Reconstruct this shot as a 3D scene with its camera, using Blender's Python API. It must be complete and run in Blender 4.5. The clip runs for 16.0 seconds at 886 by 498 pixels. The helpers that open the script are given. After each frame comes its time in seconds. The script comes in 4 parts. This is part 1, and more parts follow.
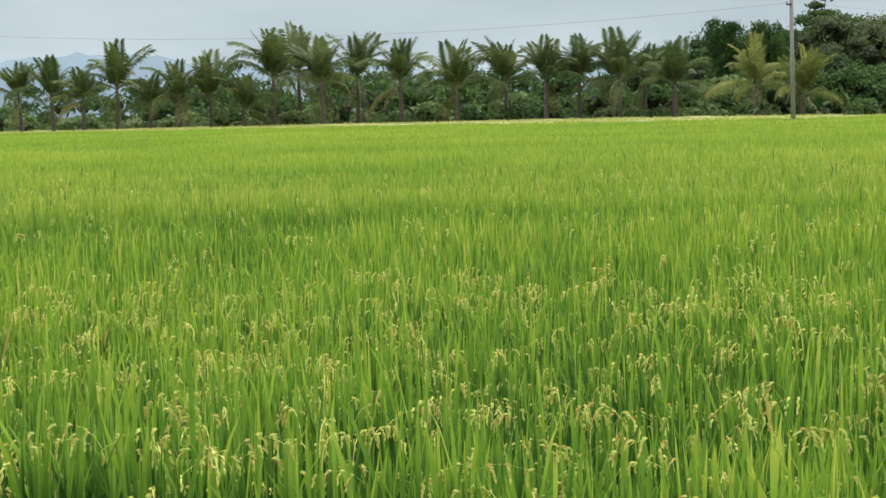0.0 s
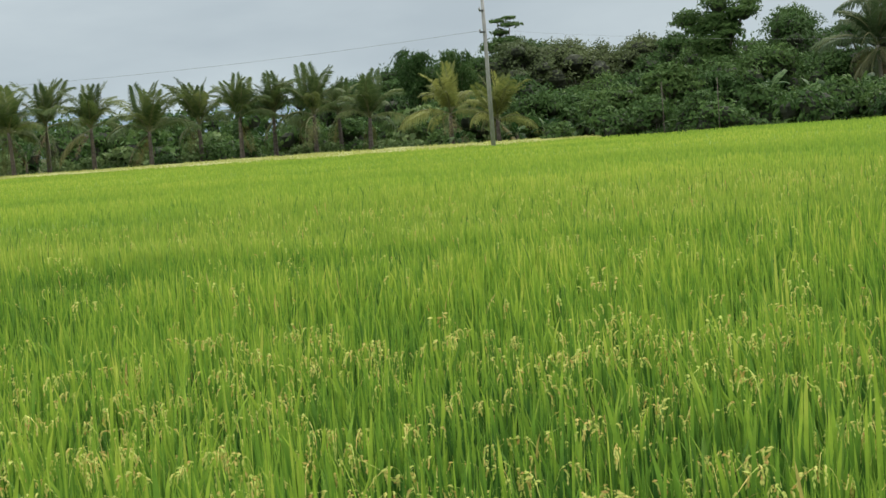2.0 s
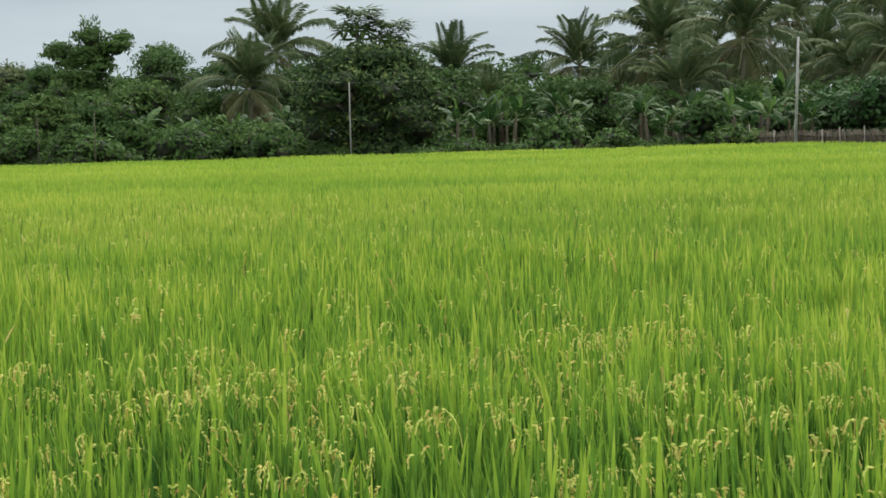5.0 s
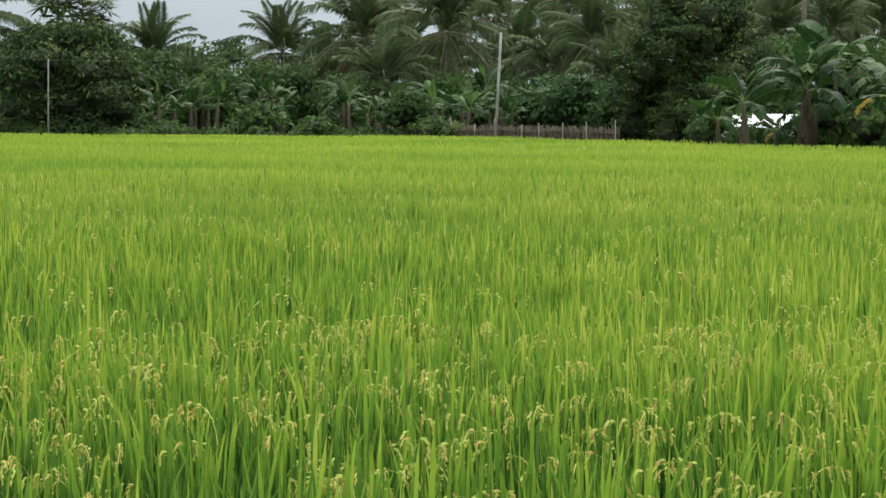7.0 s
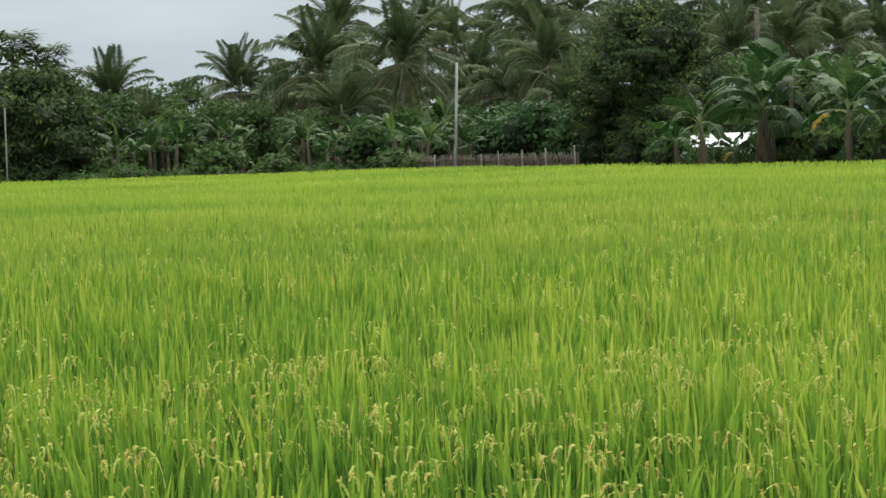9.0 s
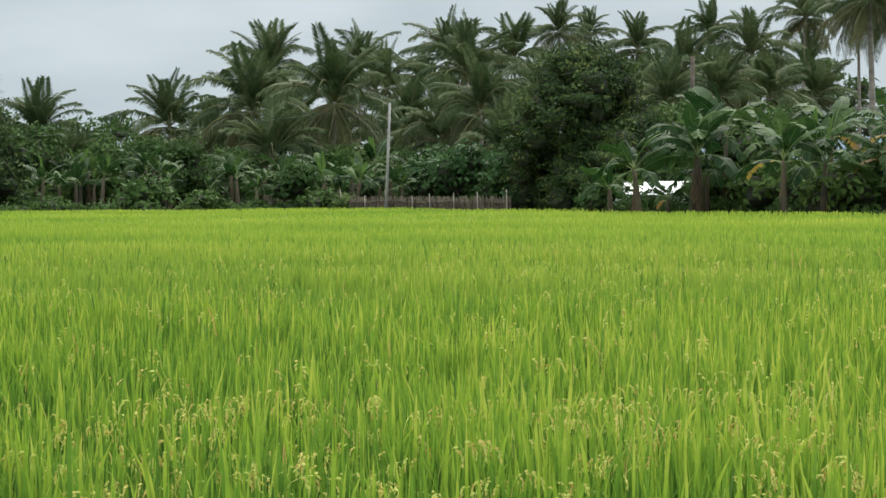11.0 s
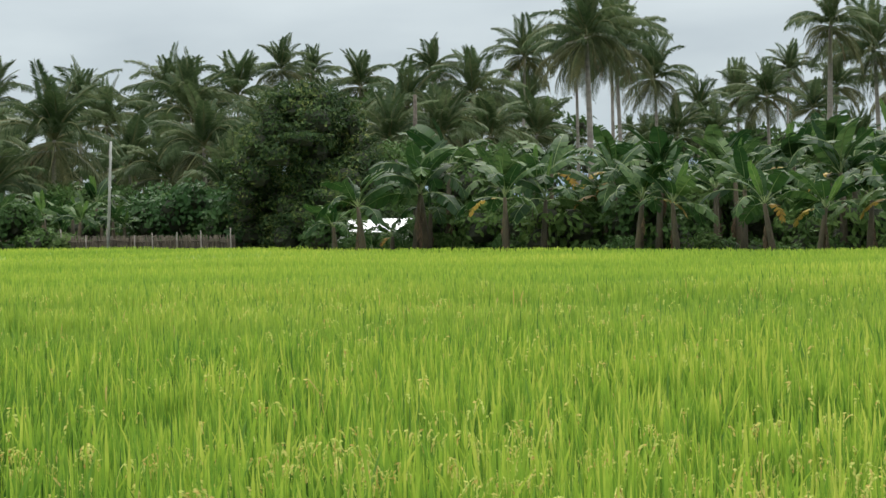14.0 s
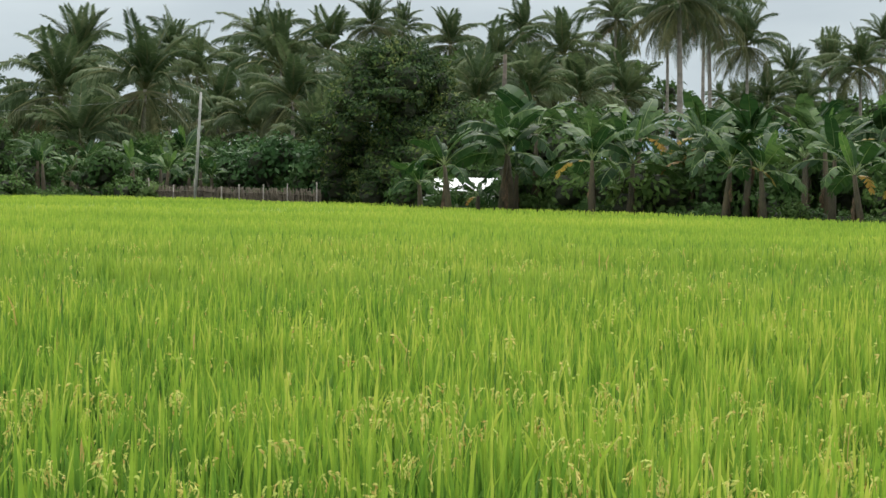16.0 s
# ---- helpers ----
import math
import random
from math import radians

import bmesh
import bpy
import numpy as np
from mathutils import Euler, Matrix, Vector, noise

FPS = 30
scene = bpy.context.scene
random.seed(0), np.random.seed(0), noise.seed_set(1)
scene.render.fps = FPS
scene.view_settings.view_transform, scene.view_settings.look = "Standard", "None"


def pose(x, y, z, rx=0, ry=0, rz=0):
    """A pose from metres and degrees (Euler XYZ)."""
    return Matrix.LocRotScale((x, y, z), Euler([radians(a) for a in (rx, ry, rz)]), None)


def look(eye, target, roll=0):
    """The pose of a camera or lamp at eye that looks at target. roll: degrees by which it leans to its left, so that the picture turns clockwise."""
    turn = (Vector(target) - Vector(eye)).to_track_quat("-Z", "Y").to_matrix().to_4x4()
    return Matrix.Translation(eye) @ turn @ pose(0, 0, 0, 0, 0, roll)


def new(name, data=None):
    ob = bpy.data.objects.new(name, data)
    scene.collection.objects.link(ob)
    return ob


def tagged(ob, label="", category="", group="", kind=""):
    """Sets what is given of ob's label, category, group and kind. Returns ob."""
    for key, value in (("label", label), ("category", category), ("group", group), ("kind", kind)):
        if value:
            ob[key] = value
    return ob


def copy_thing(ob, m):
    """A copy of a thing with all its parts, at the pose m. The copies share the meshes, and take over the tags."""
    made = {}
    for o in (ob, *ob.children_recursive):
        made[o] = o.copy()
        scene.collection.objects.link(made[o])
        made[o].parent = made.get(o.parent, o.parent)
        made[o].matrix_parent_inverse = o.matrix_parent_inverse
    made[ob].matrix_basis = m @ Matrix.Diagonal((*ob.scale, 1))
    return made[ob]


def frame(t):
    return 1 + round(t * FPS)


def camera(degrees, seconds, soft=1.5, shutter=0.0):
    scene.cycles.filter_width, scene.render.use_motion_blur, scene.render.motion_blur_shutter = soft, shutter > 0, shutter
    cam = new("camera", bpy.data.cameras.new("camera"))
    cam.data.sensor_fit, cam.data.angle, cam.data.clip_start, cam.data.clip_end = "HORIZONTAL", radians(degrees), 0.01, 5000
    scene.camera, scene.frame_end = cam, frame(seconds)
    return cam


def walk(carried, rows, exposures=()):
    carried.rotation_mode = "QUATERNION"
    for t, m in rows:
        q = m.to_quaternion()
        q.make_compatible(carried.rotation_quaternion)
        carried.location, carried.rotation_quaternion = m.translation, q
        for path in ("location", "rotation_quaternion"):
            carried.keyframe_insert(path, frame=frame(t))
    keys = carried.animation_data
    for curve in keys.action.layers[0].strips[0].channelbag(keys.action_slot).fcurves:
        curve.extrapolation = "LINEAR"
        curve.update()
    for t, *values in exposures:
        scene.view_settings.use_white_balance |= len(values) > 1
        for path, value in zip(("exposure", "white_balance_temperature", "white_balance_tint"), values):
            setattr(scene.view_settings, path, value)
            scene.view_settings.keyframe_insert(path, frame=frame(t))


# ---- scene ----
# ---- camera ----
cam = camera(24.57, 16.0, soft=1.5, shutter=0.08)
PATH = [
    (0, (2.371, -0.692, 1.667), (-10.325, 14.698, 0.269), -1.53),
    (0.5, (2.095, -0.582, 1.643), (-10.052, 15.258, 0.405), -1.67),
    (1, (1.859, -0.460, 1.706), (-9.732, 15.781, 0.340), -1.56),
    (1.5, (1.626, -0.406, 1.693), (-9.195, 16.368, 0.451), -2.05),
    (2, (1.389, -0.409, 1.717), (-8.829, 16.742, 0.516), -4.45),
    (2.5, (1.117, -0.364, 1.720), (-9.026, 16.814, 0.283), -6.30),
    (3, (0.882, -0.321, 1.693), (-8.287, 17.375, 0.026), -4.52),
    (3.5, (0.642, -0.333, 1.716), (-6.439, 18.299, 0.077), -1.32),
    (4, (0.476, -0.291, 1.692), (-5.486, 18.766, 0.559), -0.25),
    (4.5, (0.359, -0.211, 1.699), (-5.092, 19.018, 0.968), -1.28),
    (5, (0.338, -0.186, 1.695), (-4.001, 19.303, 0.518), -1.74),
    (5.2, (0.328, -0.196, 1.710), (-3.541, 19.384, 0.420), -1.74),
    (7.3, (0.140, -0.065, 1.702), (-1.178, 19.844, 0.338), 0.47),
    (7.5, (0.147, -0.082, 1.703), (-1.320, 19.810, 0.229), 0.14),
    (8, (0.170, -0.085, 1.705), (-1.646, 19.753, -0.074), -1.34),
    (8.5, (0.199, -0.077, 1.705), (-1.377, 19.799, 0.136), -2.17),
    (9, (0.212, -0.067, 1.703), (-0.828, 19.879, 0.665), -1.96),
    (9.2, (0.211, -0.065, 1.705), (-0.577, 19.904, 0.917), -1.14),
    (11.3, (0.125, 0.821, 1.608), (0.035, 20.811, 0.988), -0.14),
    (11.5, (0.126, 0.824, 1.606), (0.409, 20.810, 0.901), 0.04),
    (12, (0.140, 0.841, 1.612), (1.460, 20.785, 0.913), -0.06),
    (12.5, (0.152, 0.846, 1.617), (2.190, 20.731, 0.945), -0.60),
    (13, (0.161, 0.850, 1.621), (2.672, 20.684, 1.074), -0.86),
    (13.5, (0.160, 0.845, 1.626), (2.704, 20.681, 1.339), -0.87),
    (14, (0.160, 0.851, 1.627), (2.532, 20.707, 1.348), -0.84),
    (14.5, (0.154, 0.852, 1.626), (2.324, 20.731, 1.271), -0.64),
    (15, (0.161, 0.864, 1.621), (2.312, 20.743, 1.190), -0.48),
    (15.5, (0.150, 0.849, 1.623), (2.058, 20.750, 1.058), 0.05),
    (16, (0.132, 0.849, 1.623), (1.686, 20.777, 0.948), 1.01),
]
EXPOSURES = [(0, 0.03), (1, -0.08), (2.5, -0.13), (3, -0.26), (3.5, -0.18), (4, -0.01), (4.5, 0.0), (5, -0.03), (7.5, -0.03), (8.5, -0.03), (9.2, -0.03),
             (11.3, 0.0), (13.5, 0.0), (16, 0.03)]
walk(cam, [(t, look(eye, target, roll)) for t, eye, target, roll in PATH], EXPOSURES)

# ---- world, sun ----
world = bpy.data.worlds.new("overcast_sky")
scene.world = world
world.use_nodes = True
wn, wl = world.node_tree.nodes, world.node_tree.links
wn.clear()
SUN_EL, SUN_AZ = 52, 15
w_out = wn.new("ShaderNodeOutputWorld")
sky = wn.new("ShaderNodeTexSky")
sky.sky_type, sky.sun_disc = "NISHITA", False
sky.sun_elevation, sky.sun_rotation = radians(SUN_EL), radians(SUN_AZ)
sky.air_density, sky.dust_density = 1.3, 3.0
bg_sky = wn.new("ShaderNodeBackground")
bg_sky.inputs["Strength"].default_value = 0.08
wl.new(sky.outputs["Color"], bg_sky.inputs["Color"])
tc = wn.new("ShaderNodeTexCoord")
sep = wn.new("ShaderNodeSeparateXYZ")
wl.new(tc.outputs["Generated"], sep.inputs[0])
ramp = wn.new("ShaderNodeValToRGB")
ramp.color_ramp.elements[0].position, ramp.color_ramp.elements[0].color = 0.0, (0.535, 0.64, 0.70, 1)
ramp.color_ramp.elements[1].position, ramp.color_ramp.elements[1].color = 0.85, (2.35, 2.38, 2.40, 1)
e = ramp.color_ramp.elements.new(0.12)
e.color = (0.585, 0.672, 0.728, 1)
wl.new(sep.outputs["Z"], ramp.inputs[0])
mp = wn.new("ShaderNodeMapping")
mp.inputs["Scale"].default_value = (3.0, 3.0, 11.0)
wl.new(tc.outputs["Generated"], mp.inputs[0])
nz = wn.new("ShaderNodeTexNoise")
nz.inputs["Scale"].default_value, nz.inputs["Detail"].default_value, nz.inputs["Roughness"].default_value = 1.6, 5, 0.5
wl.new(mp.outputs[0], nz.inputs["Vector"])
cr = wn.new("ShaderNodeValToRGB")
cr.color_ramp.elements[0].position, cr.color_ramp.elements[0].color = 0.35, (0.90, 0.915, 0.94, 1)
cr.color_ramp.elements[1].position, cr.color_ramp.elements[1].color = 0.68, (1.21, 1.19, 1.17, 1)
wl.new(nz.outputs["Fac"], cr.inputs[0])
mul = wn.new("ShaderNodeMix")
mul.data_type, mul.blend_type = "RGBA", "MULTIPLY"
mul.inputs["Factor"].default_value = 1.0
wl.new(ramp.outputs[0], mul.inputs["A"])
wl.new(cr.outputs[0], mul.inputs["B"])
bg_cloud = wn.new("ShaderNodeBackground")
bg_cloud.inputs["Strength"].default_value = 1.0
wl.new(mul.outputs["Result"], bg_cloud.inputs["Color"])
w_mix = wn.new("ShaderNodeMixShader")
w_mix.inputs[0].default_value = 0.9
wl.new(bg_sky.outputs[0], w_mix.inputs[1])
wl.new(bg_cloud.outputs[0], w_mix.inputs[2])
wl.new(w_mix.outputs[0], w_out.inputs[0])

sun = new("sun", bpy.data.lights.new("sun", "SUN"))
sun.data.energy, sun.data.angle, sun.data.color = 2.9, radians(40), (1.0, 0.96, 0.88)
_el, _az = radians(SUN_EL), radians(SUN_AZ)
_to_sun = Vector((math.sin(_az) * math.cos(_el), math.cos(_az) * math.cos(_el), math.sin(_el)))
sun.rotation_mode = "QUATERNION"
sun.rotation_quaternion = _to_sun.to_track_quat("Z", "Y")


# ---- materials ----
def leaf_material(name, stops, glow=0.35, rough=0.5, patch=0.0, patch_scale=0.3, spec=0.3, per_object=0.35, tip=None, single=None, shade_spots=()):
    """Leaf tissue: colour by leaf, by plant and in broad patches; light passes through it."""
    m = bpy.data.materials.new(name)
    m.use_nodes = True
    n, k = m.node_tree.nodes, m.node_tree.links
    n.clear()
    geo, info = n.new("ShaderNodeNewGeometry"), n.new("ShaderNodeObjectInfo")
    tex, co = n.new("ShaderNodeTexNoise"), n.new("ShaderNodeNewGeometry")
    tex.inputs["Scale"].default_value, tex.inputs["Detail"].default_value = patch_scale, 4
    k.new(co.outputs["Position"], tex.inputs["Vector"])
    fac = n.new("ShaderNodeMath")
    fac.operation = "MULTIPLY_ADD"
    k.new(info.outputs["Random"], fac.inputs[0])
    fac.inputs[1].default_value = per_object
    sc = n.new("ShaderNodeMath")
    sc.operation = "MULTIPLY"
    k.new(geo.outputs["Random Per Island"], sc.inputs[0])
    sc.inputs[1].default_value = 1 - per_object - patch if single is None else single
    k.new(sc.outputs[0], fac.inputs[2])
    pt = n.new("ShaderNodeMapRange")
    pt.inputs["From Min"].default_value, pt.inputs["From Max"].default_value = 0.3, 0.7
    pt.inputs["To Min"].default_value, pt.inputs["To Max"].default_value = 0.0, patch
    k.new(tex.outputs["Fac"], pt.inputs["Value"])
    total = n.new("ShaderNodeMath")
    k.new(fac.outputs[0], total.inputs[0])
    k.new(pt.outputs[0], total.inputs[1])
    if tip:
        # yellower tips, and painted shade lower down: heights between which it changes, and amounts
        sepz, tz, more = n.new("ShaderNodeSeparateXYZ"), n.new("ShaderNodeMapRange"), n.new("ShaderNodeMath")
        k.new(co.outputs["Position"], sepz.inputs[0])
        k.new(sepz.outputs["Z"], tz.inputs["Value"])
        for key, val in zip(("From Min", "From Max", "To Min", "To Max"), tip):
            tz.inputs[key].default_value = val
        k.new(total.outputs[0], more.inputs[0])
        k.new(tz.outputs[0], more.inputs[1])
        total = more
    for spot in shade_spots:
        # near-crop shade painted as a greener patch: centre, inner and outer reach, amount
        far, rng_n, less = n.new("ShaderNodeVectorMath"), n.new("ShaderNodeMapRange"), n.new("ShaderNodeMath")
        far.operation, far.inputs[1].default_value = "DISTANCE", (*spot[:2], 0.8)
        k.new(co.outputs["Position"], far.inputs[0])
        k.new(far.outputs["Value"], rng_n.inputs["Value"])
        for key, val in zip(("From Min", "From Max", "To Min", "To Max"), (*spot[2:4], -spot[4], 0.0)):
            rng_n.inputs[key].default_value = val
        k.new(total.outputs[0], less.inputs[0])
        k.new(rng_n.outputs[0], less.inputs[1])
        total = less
    r = n.new("ShaderNodeValToRGB")
    for i, (at, c) in enumerate(stops):
        el = r.color_ramp.elements[i] if i < 2 else r.color_ramp.elements.new(at)
        el.position, el.color = at, (*c, 1)
    k.new(total.outputs[0], r.inputs[0])
    fine, mixc = n.new("ShaderNodeTexNoise"), n.new("ShaderNodeMix")
    fine.inputs["Scale"].default_value = 30
    k.new(co.outputs["Position"], fine.inputs["Vector"])
    mixc.data_type, mixc.blend_type = "RGBA", "OVERLAY"
    mixc.inputs["Factor"].default_value = 0.25
    k.new(r.outputs[0], mixc.inputs["A"])
    k.new(fine.outputs["Fac"], mixc.inputs["B"])
    b, t, mx, out = (n.new("ShaderNode" + s) for s in ("BsdfPrincipled", "BsdfTranslucent", "MixShader", "OutputMaterial"))
    b.inputs["Roughness"].default_value, b.inputs["Specular IOR Level"].default_value = rough, spec
    k.new(mixc.outputs["Result"], b.inputs["Base Color"])
    k.new(mixc.outputs["Result"], t.inputs["Color"])
    mx.inputs[0].default_value = glow
    k.new(b.outputs[0], mx.inputs[1])
    k.new(t.outputs[0], mx.inputs[2])
    k.new(mx.outputs[0], out.inputs[0])
    return m


def solid_material(name, a, b2, scale=4.0, rough=0.85, bump=0.3, stretch=(1, 1, 1), metal=0.0):
    """Bark, wood, soil, cement: two colours broken up at two scales, with relief."""
    m = bpy.data.materials.new(name)
    m.use_nodes = True
    n, k = m.node_tree.nodes, m.node_tree.links
    b = n["Principled BSDF"]
    b.inputs["Roughness"].default_value, b.inputs["Metallic"].default_value = rough, metal
    co, mapn = n.new("ShaderNodeNewGeometry"), n.new("ShaderNodeMapping")
    mapn.inputs["Scale"].default_value = stretch
    k.new(co.outputs["Position"], mapn.inputs[0])
    big, fine, r, mixc, bp = (n.new("ShaderNode" + s) for s in ("TexNoise", "TexNoise", "ValToRGB", "Mix", "Bump"))
    big.inputs["Scale"].default_value, big.inputs["Detail"].default_value = scale, 6
    fine.inputs["Scale"].default_value, fine.inputs["Detail"].default_value = scale * 9, 3
    for t in (big, fine):
        k.new(mapn.outputs[0], t.inputs["Vector"])
    r.color_ramp.elements[0].position, r.color_ramp.elements[0].color = 0.32, (*a, 1)
    r.color_ramp.elements[1].position, r.color_ramp.elements[1].color = 0.68, (*b2, 1)
    k.new(big.outputs["Fac"], r.inputs[0])
    mixc.data_type, mixc.blend_type = "RGBA", "OVERLAY"
    mixc.inputs["Factor"].default_value = 0.5
    k.new(r.outputs[0], mixc.inputs["A"])
    k.new(fine.outputs["Fac"], mixc.inputs["B"])
    k.new(mixc.outputs["Result"], b.inputs["Base Color"])
    bp.inputs["Strength"].default_value, bp.inputs["Distance"].default_value = bump, 0.02
    k.new(fine.outputs["Fac"], bp.inputs["Height"])
    k.new(bp.outputs[0], b.inputs["Normal"])
    return m


# the two spots put the nearest crop's shade into its colour
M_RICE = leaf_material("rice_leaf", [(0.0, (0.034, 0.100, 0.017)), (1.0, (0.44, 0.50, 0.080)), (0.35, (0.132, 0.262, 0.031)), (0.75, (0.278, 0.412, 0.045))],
                       glow=0.36, rough=0.5, patch=0.24, patch_scale=0.14, spec=0.13, per_object=0.0, tip=(0.60, 0.95, -0.42, 0.37), single=0.62, shade_spots=((-0.1, 5.2, 0.6, 2.5, 0.20), (-1.4, 2.2, 0.5, 2.0, 0.24)))
# far tufts stand for several leaves each, so they vary less one from another; extra blue paints haze
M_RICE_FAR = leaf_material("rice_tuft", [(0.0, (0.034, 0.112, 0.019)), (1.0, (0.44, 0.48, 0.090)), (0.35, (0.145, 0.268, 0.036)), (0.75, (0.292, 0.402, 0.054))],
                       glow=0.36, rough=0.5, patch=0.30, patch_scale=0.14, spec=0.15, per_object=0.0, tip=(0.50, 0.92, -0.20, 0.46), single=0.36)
# dark blade colour painted in place of shaded gaps
M_GAP_BLADE = leaf_material("gap_shade_blade", [(0.0, (0.065, 0.150, 0.028)), (1.0, (0.160, 0.280, 0.046))], glow=0.3, rough=0.5, spec=0.12, per_object=0.0)
M_RIPE = leaf_material("ripe_rice", [(0.0, (0.34, 0.38, 0.10)), (1.0, (0.46, 0.46, 0.16))], glow=0.4, patch=0.3, patch_scale=0.1, per_object=0.0)
M_GRAIN = leaf_material("rice_grain", [(0.0, (0.44, 0.54, 0.12)), (1.0, (0.48, 0.33, 0.10)), (0.5, (0.60, 0.62, 0.17)), (0.8, (0.64, 0.54, 0.17))], glow=0.25, rough=0.7, spec=0.1, per_object=0.0)
M_STRAW = leaf_material("dry_rice_leaf", [(0.0, (0.46, 0.40, 0.11)), (1.0, (0.48, 0.33, 0.11))], glow=0.3, per_object=0.0)
M_FROND = leaf_material("coconut_leaflet", [(0.0, (0.027, 0.050, 0.020)), (1.0, (0.135, 0.170, 0.078)), (0.5, (0.060, 0.096, 0.037))], glow=0.25, rough=0.5, spec=0.14, per_object=0.6)
M_FROND_OLD = leaf_material("old_coconut_leaflet", [(0.0, (0.030, 0.046, 0.020)), (1.0, (0.155, 0.150, 0.065)), (0.5, (0.068, 0.088, 0.036))], glow=0.25, rough=0.55, spec=0.12, per_object=0.7)
M_FROND_YOUNG = leaf_material("young_coconut_leaflet", [(0.0, (0.036, 0.066, 0.022)), (1.0, (0.190, 0.220, 0.078)), (0.5, (0.088, 0.128, 0.042))], glow=0.3, rough=0.45, spec=0.16, per_object=0.6)
M_FROND_YELLOW = leaf_material("yellow_green_coconut_leaflet", [(0.0, (0.085, 0.115, 0.030)), (1.0, (0.33, 0.34, 0.10)), (0.5, (0.190, 0.215, 0.058))], glow=0.35, rough=0.45, spec=0.12, per_object=0.6)
M_FROND_OLIVE = leaf_material("yellowing_coconut_leaflet", [(0.0, (0.07, 0.09, 0.028)), (1.0, (0.24, 0.19, 0.075)), (0.5, (0.13, 0.145, 0.047))], glow=0.3, rough=0.5, spec=0.2, per_object=0.7)
M_FROND_DRY = leaf_material("dry_coconut_leaflet", [(0.0, (0.10, 0.065, 0.035)), (1.0, (0.27, 0.18, 0.095))], glow=0.2)
M_RACHIS = solid_material("frond_stalk", (0.085, 0.10, 0.035), (0.15, 0.15, 0.06), 3.0)
M_MIDRIB = solid_material("banana_midrib", (0.15, 0.20, 0.08), (0.23, 0.28, 0.12), 3.0)
M_TRUNK = solid_material("coconut_bark", (0.16, 0.145, 0.125), (0.30, 0.27, 0.23), 2.0, stretch=(1, 1, 4))
M_TRUNK_DARK = solid_material("young_coconut_bark", (0.05, 0.04, 0.03), (0.12, 0.10, 0.075), 3.0, stretch=(1, 1, 4))
# dark twig colour that carries the shade inside the crowns
M_TWIG_SHADE = solid_material("twigs_and_inner_shade", (0.017, 0.023, 0.012), (0.042, 0.048, 0.026), 3.0)
M_BARK = solid_material("tree_bark", (0.07, 0.06, 0.05), (0.17, 0.145, 0.12), 3.0)
M_BANANA = leaf_material("banana_leaf", [(0.0, (0.010, 0.034, 0.010)), (1.0, (0.100, 0.165, 0.052)), (0.6, (0.030, 0.070, 0.019))], glow=0.3, rough=0.5, spec=0.12, per_object=0.75)
M_BANANA_NEW = leaf_material("young_banana_leaf", [(0.0, (0.050, 0.115, 0.024)), (1.0, (0.115, 0.200, 0.045))], glow=0.4, rough=0.5, spec=0.1)
M_BANANA_YELLOW = leaf_material("yellow_banana_leaf", [(0.0, (0.24, 0.14, 0.04)), (1.0, (0.50, 0.36, 0.08))], glow=0.3, per_object=0.7)
M_BANANA_DRY = leaf_material("dry_banana_leaf", [(0.0, (0.030, 0.020, 0.012)), (1.0, (0.190, 0.125, 0.070)), (0.5, (0.080, 0.052, 0.030))], glow=0.15, per_object=0.6)
M_BSTEM = solid_material("banana_stem", (0.030, 0.030, 0.015), (0.085, 0.065, 0.036), 4.0, stretch=(1, 1, 0.4))
M_MANGO = leaf_material("dark_glossy_leaf", [(0.0, (0.020, 0.036, 0.020)), (1.0, (0.190, 0.200, 0.058)), (0.48, (0.034, 0.066, 0.023)), (0.72, (0.080, 0.122, 0.037))], glow=0.2, rough=0.6, spec=0.04, patch=0.35, patch_scale=0.7, per_object=0.05)
M_TREE = leaf_material("tree_leaf", [(0.0, (0.026, 0.060, 0.020)), (1.0, (0.130, 0.195, 0.056)), (0.5, (0.058, 0.108, 0.031))], glow=0.25, patch=0.2, patch_scale=0.5, single=0.32, spec=0.03)
M_TREE_OLIVE = leaf_material("olive_tree_leaf", [(0.0, (0.052, 0.078, 0.032)), (1.0, (0.160, 0.185, 0.080)), (0.5, (0.096, 0.126, 0.050))], glow=0.25, patch=0.2, patch_scale=0.5, single=0.32, spec=0.06)
M_SHRUB = leaf_material("shrub_leaf", [(0.0, (0.028, 0.064, 0.020)), (1.0, (0.135, 0.205, 0.056)), (0.5, (0.062, 0.118, 0.032))], glow=0.3, patch=0.25, patch_scale=0.4, spec=0.05)
M_WEED = leaf_material("weed_leaf", [(0.0, (0.060, 0.105, 0.034)), (1.0, (0.205, 0.270, 0.100)), (0.5, (0.118, 0.182, 0.060))], glow=0.35, patch=0.25, patch_scale=0.4, spec=0.1, per_object=0.2)
M_PAPAYA = leaf_material("papaya_leaf", [(0.0, (0.031, 0.062, 0.019)), (1.0, (0.081, 0.124, 0.037))], glow=0.3, spec=0.15)
M_SHRUB_BLUE = leaf_material("broad_shrub_leaf", [(0.0, (0.020, 0.056, 0.019)), (1.0, (0.064, 0.125, 0.040)), (0.5, (0.036, 0.085, 0.026))], glow=0.3, patch=0.2, patch_scale=0.4, spec=0.1)
M_POLE = solid_material("weathered_pole", (0.20, 0.20, 0.19), (0.33, 0.33, 0.31), 3.0, stretch=(1, 1, 0.3))
M_CEMENT = solid_material("grey_cement", (0.15, 0.15, 0.14), (0.25, 0.25, 0.235), 2.0, stretch=(1, 1, 0.3))
